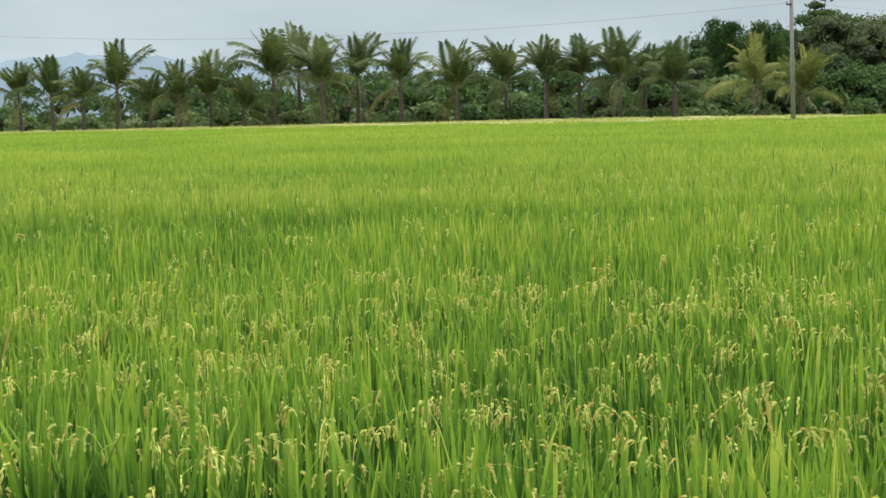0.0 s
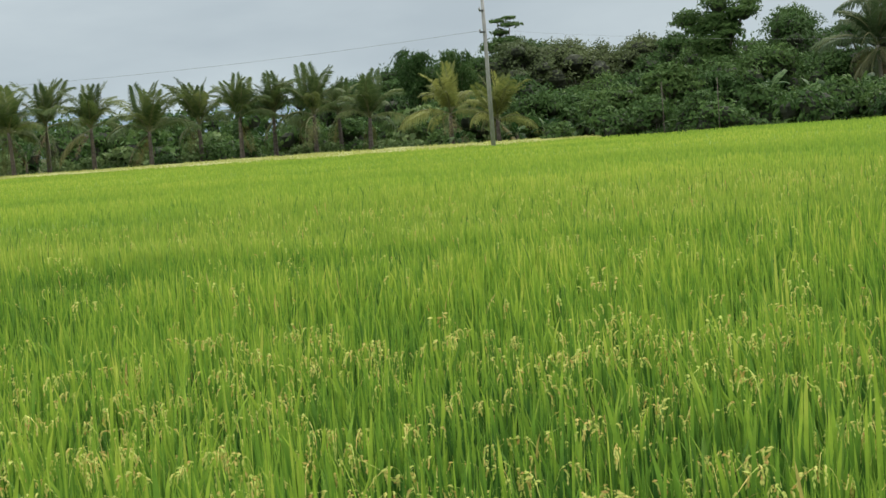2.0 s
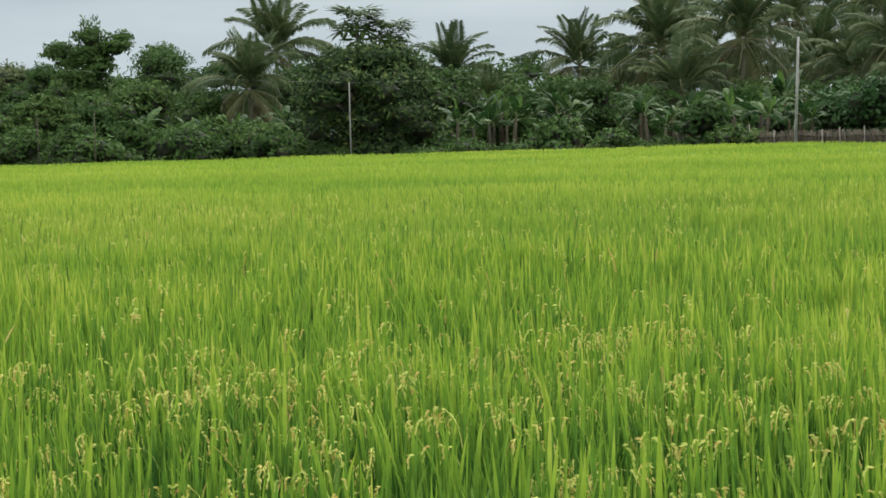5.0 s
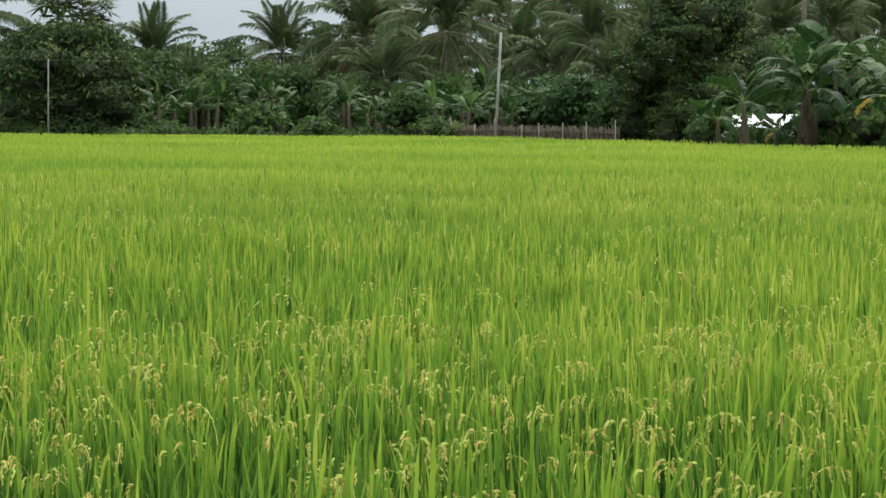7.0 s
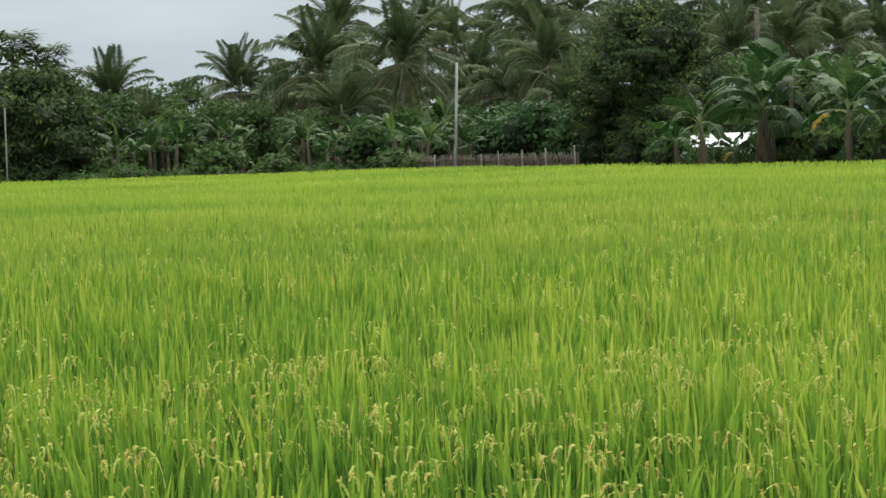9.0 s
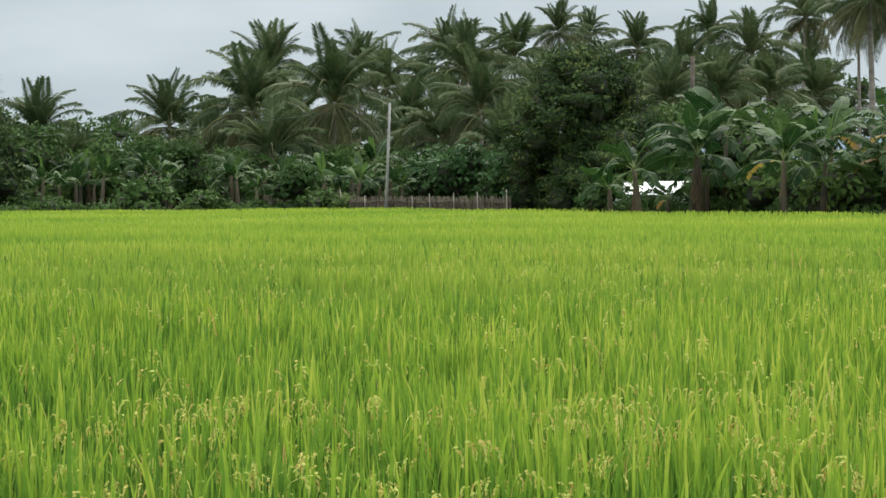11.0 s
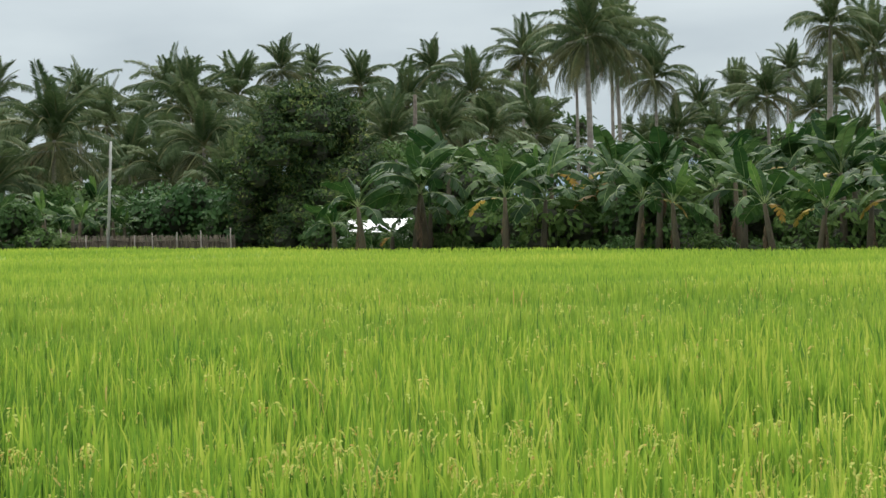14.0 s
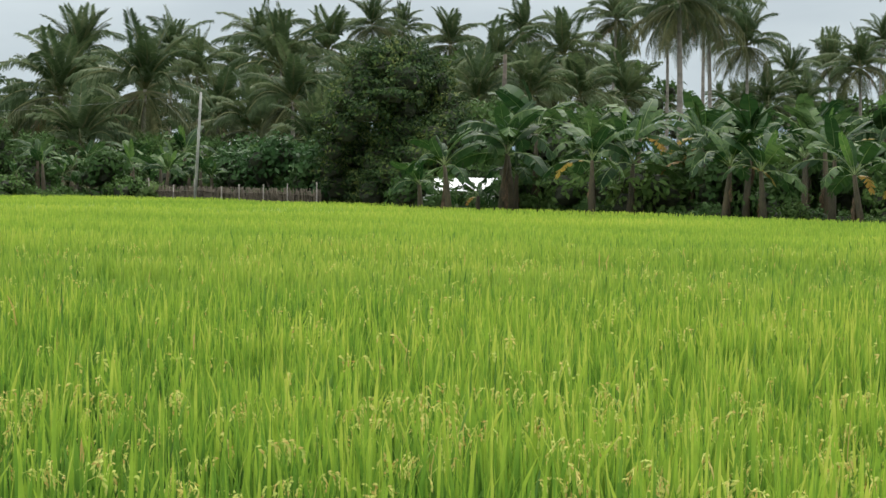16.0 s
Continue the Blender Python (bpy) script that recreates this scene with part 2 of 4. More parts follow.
M_CABLE = solid_material("cable_sheath", (0.16, 0.17, 0.18), (0.22, 0.23, 0.24), 5.0, rough=0.6)
M_BAMBOO = solid_material("weathered_bamboo", (0.050, 0.042, 0.028), (0.108, 0.090, 0.058), 5.0, stretch=(1, 1, 0.3))
M_METAL = solid_material("dark_metal", (0.02, 0.02, 0.02), (0.05, 0.05, 0.05), 5.0, rough=0.5)
M_GROUND = solid_material("grassy_soil", (0.030, 0.048, 0.014), (0.075, 0.075, 0.032), 0.5, bump=0.5)
M_GROUND.node_tree.nodes["Principled BSDF"].inputs["Specular IOR Level"].default_value = 0.04
M_WHITE = solid_material("whitewashed_wall", (0.74, 0.75, 0.76), (0.86, 0.86, 0.86), 1.0, bump=0.1)
M_ROOF = solid_material("galvanised_sheet", (0.75, 0.76, 0.78), (0.88, 0.88, 0.89), 1.2, rough=0.45, bump=0.1)
# haze over the far hills is painted into their blue-grey
M_HILL_HAZE = leaf_material("haze_blue_hill", [(0.0, (0.17, 0.225, 0.27)), (1.0, (0.205, 0.26, 0.30))], glow=0.0, rough=1.0, spec=0.0, patch=0.6, patch_scale=0.004)


# ---- mesh helpers ----
def raw_mesh(name, verts, quads=None, tris=None, materials=(), quad_mat=None, tri_mat=None, smooth=False):
    """A mesh from arrays of vertices, quads and triangles."""
    verts = np.asarray(verts, np.float32).reshape(-1, 3)
    quads = np.zeros((0, 4), np.int32) if quads is None else np.asarray(quads, np.int32).reshape(-1, 4)
    tris = np.zeros((0, 3), np.int32) if tris is None else np.asarray(tris, np.int32).reshape(-1, 3)
    me = bpy.data.meshes.new(name)
    me.vertices.add(len(verts))
    me.vertices.foreach_set("co", verts.ravel())
    nq, nt = len(quads), len(tris)
    me.loops.add(4 * nq + 3 * nt)
    me.loops.foreach_set("vertex_index", np.concatenate([quads.ravel(), tris.ravel()]).astype(np.int32))
    me.polygons.add(nq + nt)
    me.polygons.foreach_set("loop_start", np.concatenate([np.arange(nq) * 4, 4 * nq + np.arange(nt) * 3]).astype(np.int32))
    for m in materials:
        me.materials.append(m)
    if quad_mat is not None or tri_mat is not None:
        a = np.zeros(nq, np.int32) if quad_mat is None else quad_mat
        b = np.zeros(nt, np.int32) if tri_mat is None else tri_mat
        me.polygons.foreach_set("material_index", np.concatenate([a, b]).astype(np.int32))
    me.polygons.foreach_set("use_smooth", np.full(nq + nt, smooth))
    me.update(calc_edges=True)
    return me


def child(name, mesh, parent, at=None, label=""):
    """One mesh object under a thing or under a part."""
    ob = new(name, mesh)
    ob.parent = parent
    if at is not None:
        ob.matrix_basis = at
    return tagged(ob, label) if label else ob


def root(name, x, y, z=0.0, turn=0.0, label="", category="", group="", size=1.0):
    ob = new(name)
    ob.empty_display_size = 0.2
    ob.matrix_basis = pose(x, y, z, 0, 0, turn) @ Matrix.Scale(size, 4)
    return tagged(ob, label, category, group)


def tube(path, radii, sides=8, cap=True):
    """Vertices and quads of a tapered tube along a path."""
    path, v, q = [Vector(p) for p in path], [], []
    for i, p in enumerate(path):
        way = (path[min(i + 1, len(path) - 1)] - path[max(i - 1, 0)]).normalized()
        a = way.cross(Vector((0.31, 0.95, 0.05))).normalized()
        b = way.cross(a)
        for s in range(sides):
            t = 2 * math.pi * s / sides
            v.append(p + (a * math.cos(t) + b * math.sin(t)) * radii[i])
    for i in range(len(path) - 1):
        for s in range(sides):
            u = (s + 1) % sides
            q.append((i * sides + s, i * sides + u, (i + 1) * sides + u, (i + 1) * sides + s))
    t = []
    if cap:
        for s in range(1, sides - 1):
            k = (len(path) - 1) * sides
            t.append((k, k + s, k + s + 1))
            t.append((0, s + 1, s))
    return [tuple(p) for p in v], q, t


def tube_mesh(name, path, radii, material, sides=8):
    v, q, t = tube(path, radii, sides)
    return raw_mesh(name, v, q, t, [material], smooth=True)


def box_into(v, q, lo, hi):
    k = len(v)
    for z in (lo[2], hi[2]):
        v += [(lo[0], lo[1], z), (hi[0], lo[1], z), (hi[0], hi[1], z), (lo[0], hi[1], z)]
    q += [tuple(k + i for i in f) for f in ((3, 2, 1, 0), (4, 5, 6, 7), (0, 1, 5, 4), (1, 2, 6, 5), (2, 3, 7, 6), (3, 0, 4, 7))]


# ---- ground ----
def build_ground():
    """One sheet to the horizon, gently uneven close by."""
    rng = np.random.default_rng(2)
    r = np.concatenate([[0.0], np.geomspace(3, 4800, 26)])
    a = np.linspace(0, 2 * np.pi, 73)[:-1]
    v = [(0.5, 0.0, 0.0)]
    for rr in r[1:]:
        for t in a:
            v.append((0.5 + rr * math.cos(t), rr * math.sin(t), float(rng.normal(0, 0.025))))
    q, tr, n = [], [], len(a)
    for s in range(n):
        tr.append((0, 1 + s, 1 + (s + 1) % n))
    for i in range(len(r) - 2):
        for s in range(n):
            u = (s + 1) % n
            q.append((1 + i * n + s, 1 + (i + 1) * n + s, 1 + (i + 1) * n + u, 1 + i * n + u))
    return tagged(new("ground", raw_mesh("ground", v, q, tr, [M_GROUND], smooth=True)),
                  "flat grassy brown soil under the fields and trees", "ground", kind="structure")


build_ground()

# ---- the rice field ----
EDGE_X = np.array([-150, -100, -85, -72, -58, -46, -36, -28, -19, -9, -3, 1, 6, 11, 15.6, 24, 34, 50], float)
EDGE_Y = np.array([62, 66, 68, 70, 71, 69.5, 68.5, 69, 70.5, 72.5, 72.5, 66, 57.5, 50.6, 44.8, 36, 27, 14], float)
RICE_TOP = 0.9
EYE_X, EYE_Y = 0.6, 0.0


def field_edge(x):
    return np.interp(x, EDGE_X, EDGE_Y)


def swell(x, y):
    """Slow rise and fall of the crop's height."""
    calm = 1 / (1 + (x * x + y * y) / 500.0)
    bands = 0.034 * np.sin(0.62 * y + 0.11 * x + 1.5 * np.sin(0.16 * x + 0.2 * y)) + 0.022 * np.sin(1.45 * y - 0.2 * x + 1.2 * np.sin(0.4 * x))
    return bands / (1 + (y / 45.0) ** 2) + (0.3 + 0.7 * calm) * (0.030 * np.sin(x * 0.9 + 1.3 * np.sin(y * 0.37)) + 0.030 * np.sin(y * 1.1 + 1.7 * np.sin(x * 0.31) + 0.5)
            + 0.022 * np.sin(x * 2.7 + y * 1.9) + 0.02 * np.sin(x * 3.1 - y * 4.3 + 1.0) + calm * 0.03 * np.sin(x * 9.1 + 2 * np.sin(y * 3.7)) * np.sin(y * 7.3 + 1.1))


def scatter_sector(rng, r0, r1, a0, a1, density, clump=0):
    """Points of the field between two distances and two bearings (degrees to the left of north)."""
    n = int(0.5 * radians(a1 - a0) * (r1 * r1 - r0 * r0) * density)
    r, a = np.sqrt(rng.uniform(r0 * r0, r1 * r1, n)), np.radians(rng.uniform(a0, a1, n))
    x, y = EYE_X - r * np.sin(a), EYE_Y + r * np.cos(a)
    if clump:
        x, y = x[: n // clump].repeat(clump), y[: n // clump].repeat(clump)
        n = len(x)
        x, y = x + rng.normal(0, 0.042, n), y + rng.normal(0, 0.042, n)
    keep = (y < field_edge(x) + rng.normal(0, 0.25, n)) & (y > 1.7)
    return x[keep], y[keep]


def blade_arrays(rng, x, y, top, tall, width, lean, bend, long_form=True, rough=0.05):
    """Rice blades as tapered, bowed strips."""
    n = len(x)
    h = tall * rng.uniform(0.75, 1.15, n)
    tip = top + swell(x, y) + rng.normal(0, rough, n) - 3 * rough * rng.random(n) ** 2
    z0 = tip - h
    w = width * rng.uniform(0.6, 1.25, n) * 0.5
    face, to = rng.uniform(0, np.pi, n), rng.uniform(0, 2 * np.pi, n)
    ln, bd = lean * rng.normal(0, 1, n), bend * rng.random(n) ** 2
    if long_form:
        levels = ((0.0, 0.80), (0.50, 1.0), (0.84, 0.78))
    else:
        levels = ((0.0, 0.9), (0.66, 1.0))
    out = []
    for s, p in levels + ((1.0, 0.0),):
        off = (ln * s + bd * s ** 2.5) * h
        cx, cy, cz = x + np.cos(to) * off, y + np.sin(to) * off, z0 + h * (s - 0.35 * bd * s ** 3)
        if p > 0:
            tw = face + 0.5 * s
            dx, dy = np.cos(tw) * w * p, np.sin(tw) * w * p
            out += [np.stack([cx - dx, cy - dy, cz], -1), np.stack([cx + dx, cy + dy, cz], -1)]
        else:
            out.append(np.stack([cx, cy, cz], -1))
    v = np.stack(out, 1)
    k = v.shape[1]
    base = np.arange(n)[:, None] * k
    quads = [base + np.array([2 * i, 2 * i + 1, 2 * i + 3, 2 * i + 2]) for i in range((k - 1) // 2 - 1)]
    tris = base + np.array([k - 3, k - 2, k - 1])
    return v.reshape(-1, 3), np.concatenate(quads) if quads else np.zeros((0, 4), int), tris


def grain_head(rng, branches, grains, length, size):
    """A nodding seed head: a bent stalk from which a few slender strings of grains hang."""
    v, t = [], []
    bow = rng.uniform(0.7, 1.25)

    def place(s):
        return np.array([length * (0.16 * s + bow * 0.72 * s * s), 0.0, length * (1.0 * s - bow * 0.80 * s ** 2.4)])

    def bar(p, p2, w):
        k = len(v)
        v.extend([p + (0, -w, 0), p + (0, w, 0), p2 + (0, w * 0.6, 0), p2 + (0, -w * 0.6, 0)])
        t.extend([(k, k + 1, k + 2), (k, k + 2, k + 3)])

    for i in range(6):
        bar(place(i / 6), place((i + 1) / 6), 0.0012)
    for b in range(branches):
        s0 = 0.45 + 0.55 * b / max(1, branches - 1)
        p = place(s0)
        out = np.array([rng.normal(0.42, 0.2), rng.normal(0, 0.2), 0.12])
        run = length * (0.42 - 0.15 * b / branches) * rng.uniform(0.8, 1.2)
        for g in range(grains):
            f = (g + 0.3) / grains
            c = p + run * (out * f * (1 - 0.35 * f) + np.array([0, 0, -0.55 * f * f]))
            d = out * (1 - 0.7 * f) + np.array([rng.normal(0, 0.1), rng.normal(0, 0.12), -1.1 * f])
            d /= np.linalg.norm(d)
            a = np.cross(d, (0.3, 1, 0.1))
            a /= np.linalg.norm(a)
            e2 = np.cross(d, a)
            L, w = size * rng.uniform(0.85, 1.2), size * 0.23
            c = c + a * rng.normal(0, 0.0016) + e2 * rng.normal(0, 0.0016)
            k, m = len(v), c + d * L * 0.45
            v.extend([c, m + a * w, m - 0.6 * a * w + 0.8 * e2 * w, m - 0.6 * a * w - 0.8 * e2 * w, c + d * L])
            t.extend([(k, k + 1, k + 2), (k, k + 3, k + 1), (k + 4, k + 2, k + 1), (k + 4, k + 1, k + 3)])
    return np.array(v), np.array(t)


def spread(rng, templates, x, y, z, lo, hi):
    """Turned and scaled copies of small templates, as one set of arrays."""
    vs, ts, k = [], [], 0
    pick = rng.integers(0, len(templates), len(x))
    for j, (tv, tt) in enumerate(templates):
        i = np.where(pick == j)[0]
        if not len(i):
            continue
        a, s = rng.uniform(0, 2 * np.pi, len(i))[:, None], rng.uniform(lo, hi, len(i))[:, None]
        c, d = np.cos(a), np.sin(a)
        px = (tv[None, :, 0] * c - tv[None, :, 1] * d) * s + x[i][:, None]
        py = (tv[None, :, 0] * d + tv[None, :, 1] * c) * s + y[i][:, None]
        pz = tv[None, :, 2] * s + z[i][:, None]
        vs.append(np.stack([px, py, pz], -1).reshape(-1, 3))
        ts.append((tt[None] + (np.arange(len(i)) * len(tv))[:, None, None] + k).reshape(-1, 3))
        k += len(i) * len(tv)
    return np.concatenate(vs), np.concatenate(ts)


def build_rice():
    rng = np.random.default_rng(11)
    vs, qs, ts, qm, tm, k = [], [], [], [], [], 0
    A0, A1 = -23, 56

    def add(v, q, t, far):
        nonlocal k
        vs.append(v), qs.append(q + k), ts.append(t + k), qm.append(np.full(len(q), far, int)), tm.append(np.full(len(t), far, int))
        k += len(v)

    rings = ((2.6, 8.0, 1400, 0.50, 0.0118, True, 12, 0.062), (8.0, 15.0, 760, 0.38, 0.0125, False, 10, 0.042), (15.0, 27.0, 270, 0.28, 0.0160, False, 5, 0.032),
             (27.0, 48.0, 112, 0.17, 0.0195, False, 0, 0.020), (48.0, 130.0, 44, 0.13, 0.026, False, 0, 0.012))
    for r0, r1, density, tall, width, long_form, clump, rough in rings:
        x, y = scatter_sector(rng, r0, r1, A0, A1, density, clump)
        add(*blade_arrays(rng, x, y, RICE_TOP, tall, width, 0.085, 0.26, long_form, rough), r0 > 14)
        if r0 > 1:
            for s0, s1 in ((-75, A0), (A1, 88)):
                x, y = scatter_sector(rng, r0, min(r1, 60), s0, s1, density * 0.06) if r0 < 60 else (x[:0], y[:0])
                add(*blade_arrays(rng, x, y, RICE_TOP, tall, width * 3, 0.10, 0.30, False), r0 > 20)
    # the thick lower growth as one sheet, its shade painted by the height ramp
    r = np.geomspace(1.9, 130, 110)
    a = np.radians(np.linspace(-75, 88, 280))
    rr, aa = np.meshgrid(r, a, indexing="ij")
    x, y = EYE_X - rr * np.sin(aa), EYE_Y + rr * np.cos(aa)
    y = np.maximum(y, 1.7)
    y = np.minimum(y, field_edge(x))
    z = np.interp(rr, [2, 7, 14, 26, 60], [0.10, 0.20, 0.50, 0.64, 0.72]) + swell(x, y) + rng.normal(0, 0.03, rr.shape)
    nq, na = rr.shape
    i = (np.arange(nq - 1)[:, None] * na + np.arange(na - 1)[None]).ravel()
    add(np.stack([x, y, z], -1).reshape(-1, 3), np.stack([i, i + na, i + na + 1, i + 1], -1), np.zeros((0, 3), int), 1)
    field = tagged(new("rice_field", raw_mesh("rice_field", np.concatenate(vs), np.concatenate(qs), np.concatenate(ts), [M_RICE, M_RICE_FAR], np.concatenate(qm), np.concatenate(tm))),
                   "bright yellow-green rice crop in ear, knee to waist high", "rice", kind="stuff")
    # seed heads
    near = [grain_head(rng, 4, 6, 0.18, 0.0155) for _ in range(12)]
    far = [grain_head(rng, 2, 3, 0.18, 0.024) for _ in range(6)]
    x, y = scatter_sector(rng, 2.2, 8.0, A0, A1, 50)
    v1, t1 = spread(rng, near, x, y, RICE_TOP - 0.12 + swell(x, y) + rng.normal(0, 0.055, len(x)), 0.75, 1.2)
    x, y = scatter_sector(rng, 8.0, 24, A0, A1, 5)
    v2, t2 = spread(rng, far, x, y, RICE_TOP - 0.11 + swell(x, y) + rng.normal(0, 0.04, len(x)), 0.8, 1.2)
    tagged(child("seed_heads", raw_mesh("seed_heads", np.concatenate([v1, v2]), None, np.concatenate([t1, t2 + len(v1)]), [M_GRAIN]), field,
                 label="drooping pale yellow rice ears"), kind="stuff")
    # darker blades above the rest, coloured for the shaded gaps in the crop
    x, y = scatter_sector(rng, 3.0, 30, A0, A1, 13)
    v, q, t = blade_arrays(rng, x, y, RICE_TOP + 0.015, 0.24, 0.0105, 0.12, 0.25, True, 0.04)
    tagged(child("flag_leaves", raw_mesh("flag_leaves", v, q, t, [M_GAP_BLADE]), field, label="dark green upright blades standing in for shaded gaps"), kind="stuff")
    # a few dry leaves
    x, y = scatter_sector(rng, 2.6, 24, A0, A1, 7)
    v, q, t = blade_arrays(rng, x, y, RICE_TOP - 0.05, 0.26, 0.011, 0.25, 0.6)
    tagged(child("dry_leaves", raw_mesh("dry_leaves", v, q, t, [M_STRAW]), field, label="yellowed dry rice leaves"), kind="stuff")


build_rice()


def build_ripe_strip():
    """The riper field beyond, in front of the young palms."""
    rng = np.random.default_rng(5)
    n = 36000
    x = rng.uniform(-150, -33, n)
    y = field_edge(x) + 0.1 + rng.random(n) * np.interp(x, [-100, -60, -40, -33], [7, 13, 9, 1])
    v, q, t = blade_arrays(rng, x, y, RICE_TOP + 0.03, 0.2, 0.04, 0.1, 0.4, False, 0.025)
    gx, gy = np.meshgrid(np.linspace(-150, -33, 90), np.linspace(0, 1, 14), indexing="ij")
    yy = field_edge(gx) + 0.1 + gy * np.interp(gx, [-100, -60, -40, -33], [7, 13, 9, 1])
    g = np.stack([gx, yy, 0.84 + rng.normal(0, 0.03, gx.shape)], -1).reshape(-1, 3)
    i = (np.arange(89)[:, None] * 14 + np.arange(13)[None]).ravel()
    q2 = np.stack([i, i + 14, i + 15, i + 1], -1) + len(v)
    tagged(new("ripe_rice_field", raw_mesh("ripe_rice_field", np.concatenate([v, g]), np.concatenate([q, q2]), t, [M_RIPE])),
           "pale yellow ripening rice strip beyond the green crop", "rice", kind="stuff")


build_ripe_strip()


# ---- palms ----
def frond_mesh(name, e0, e1, seed, leaflet_mat, hang=0.6, pairs=50, span=0.24, ragged=0.0):
    """A coconut frond one metre long: a bent stalk with two rows of narrow hanging leaflets."""
    rng = np.random.default_rng(seed)
    steps = 8
    pts, p, side_bow = [np.zeros(3)], np.zeros(3), rng.normal(0, 0.14)
    for i in range(steps):
        a = radians(e0 + (e1 - e0) * ((i + 0.5) / steps) ** 1.4)
        p = p + np.array([math.cos(a), side_bow * i / steps, math.sin(a)]) / steps
        pts.append(p)
    pts = np.array(pts)
    v, q, t = tube(pts, np.linspace(0.017, 0.003, steps + 1), 3, False)
    nq = len(q)
    twist = rng.normal(0, 0.25)
    for j in range(pairs):
        s = 0.13 + 0.87 * (j + 0.5) / pairs
        f = s * steps
        i = min(int(f), steps - 1)
        c = pts[i] + (pts[i + 1] - pts[i]) * (f - i)
        way = (pts[i + 1] - pts[i]) * steps
        way = way / np.linalg.norm(way)
        up = np.cross(way, (0, -1, 0))
        up /= np.linalg.norm(up) + 1e-6
        if up[0] > 0 and up[2] < 0:
            up = -up
        length = span * min(1.0, 0.5 + 1.5 * s, 0.5 + 1.35 * (1 - s))
        for sd in (-1, 1):
            if rng.random() < ragged:
                continue
            long = length * rng.uniform(0.88, 1.08)
            roll = twist * s
            across = np.array([0, sd, 0]) * math.cos(roll) + up * sd * math.sin(roll)
            d = way * (0.38 + 0.40 * s) + across * 0.92 + up * (0.18 + rng.normal(0, 0.07))
            d /= np.linalg.norm(d)
            m = c + d * long * 0.5 + np.array([0, 0, -0.10 * hang * long])
            tip = c + d * long * (1 - 0.22 * hang) + np.array([0, 0, -hang * long * rng.uniform(0.55, 0.85)])
            w = way * 0.0095 + np.array([0, 0, 0.003])
            k = len(v)
            v += [tuple(c), tuple(m + w), tuple(m - w), tuple(tip)]
            t += [(k, k + 1, k + 2), (k + 2, k + 1, k + 3)]
    return raw_mesh(name, v, q, t, [leaflet_mat, M_RACHIS], quad_mat=np.ones(nq, int))


def frond_set(prefix, mat, old, dry, span):
    kinds = {"up": [(86, 70, 0.15), (80, 52, 0.25), (88, 60, 0.2), (76, 36, 0.3)], "arch": [(70, 2, 0.5), (62, -28, 0.65), (66, 18, 0.4), (55, -14, 0.6)],
             "flat": [(40, -52, 0.8), (26, -58, 0.85), (34, -34, 0.75)], "hang": [(8, -76, 0.8), (-18, -84, 0.7), (-36, -88, 0.6)]}
    out = {key: [frond_mesh(prefix, a, b, 7 * i + len(key), old if key == "hang" else mat, h, 50, span) for i, (a, b, h) in enumerate(rows)] for key, rows in kinds.items()}
    out["dry"] = [frond_mesh("dry_" + prefix, -50, -88, 3, dry, 0.9, 26, 0.2, 0.25), frond_mesh("dry_" + prefix, -25, -84, 4, dry, 0.9, 26, 0.2, 0.3)]
    return out


FRONDS = frond_set("frond", M_FROND, M_FROND_OLD, M_FROND_DRY, 0.25)
YELLOW_FRONDS = frond_set("yellow_frond", M_FROND_YELLOW, M_FROND_OLIVE, M_FROND_DRY, 0.29)
YOUNG_FRONDS = frond_set("young_frond", M_FROND_YOUNG, M_FROND_OLIVE, M_FROND_DRY, 0.29)


def nut_mesh():
    bm = bmesh.new()
    bmesh.ops.create_uvsphere(bm, u_segments=8, v_segments=6, radius=0.12)
    for v in bm.verts:
        v.co.z *= 1.25
        if v.co.z > 0.08:
            v.co.x *= 0.8
            v.co.y *= 0.8
    me = bpy.data.meshes.new("coconut")
    bm.to_mesh(me)
    bm.free()
    me.materials.append(M_FROND_YOUNG)
    return me


NUT = nut_mesh()


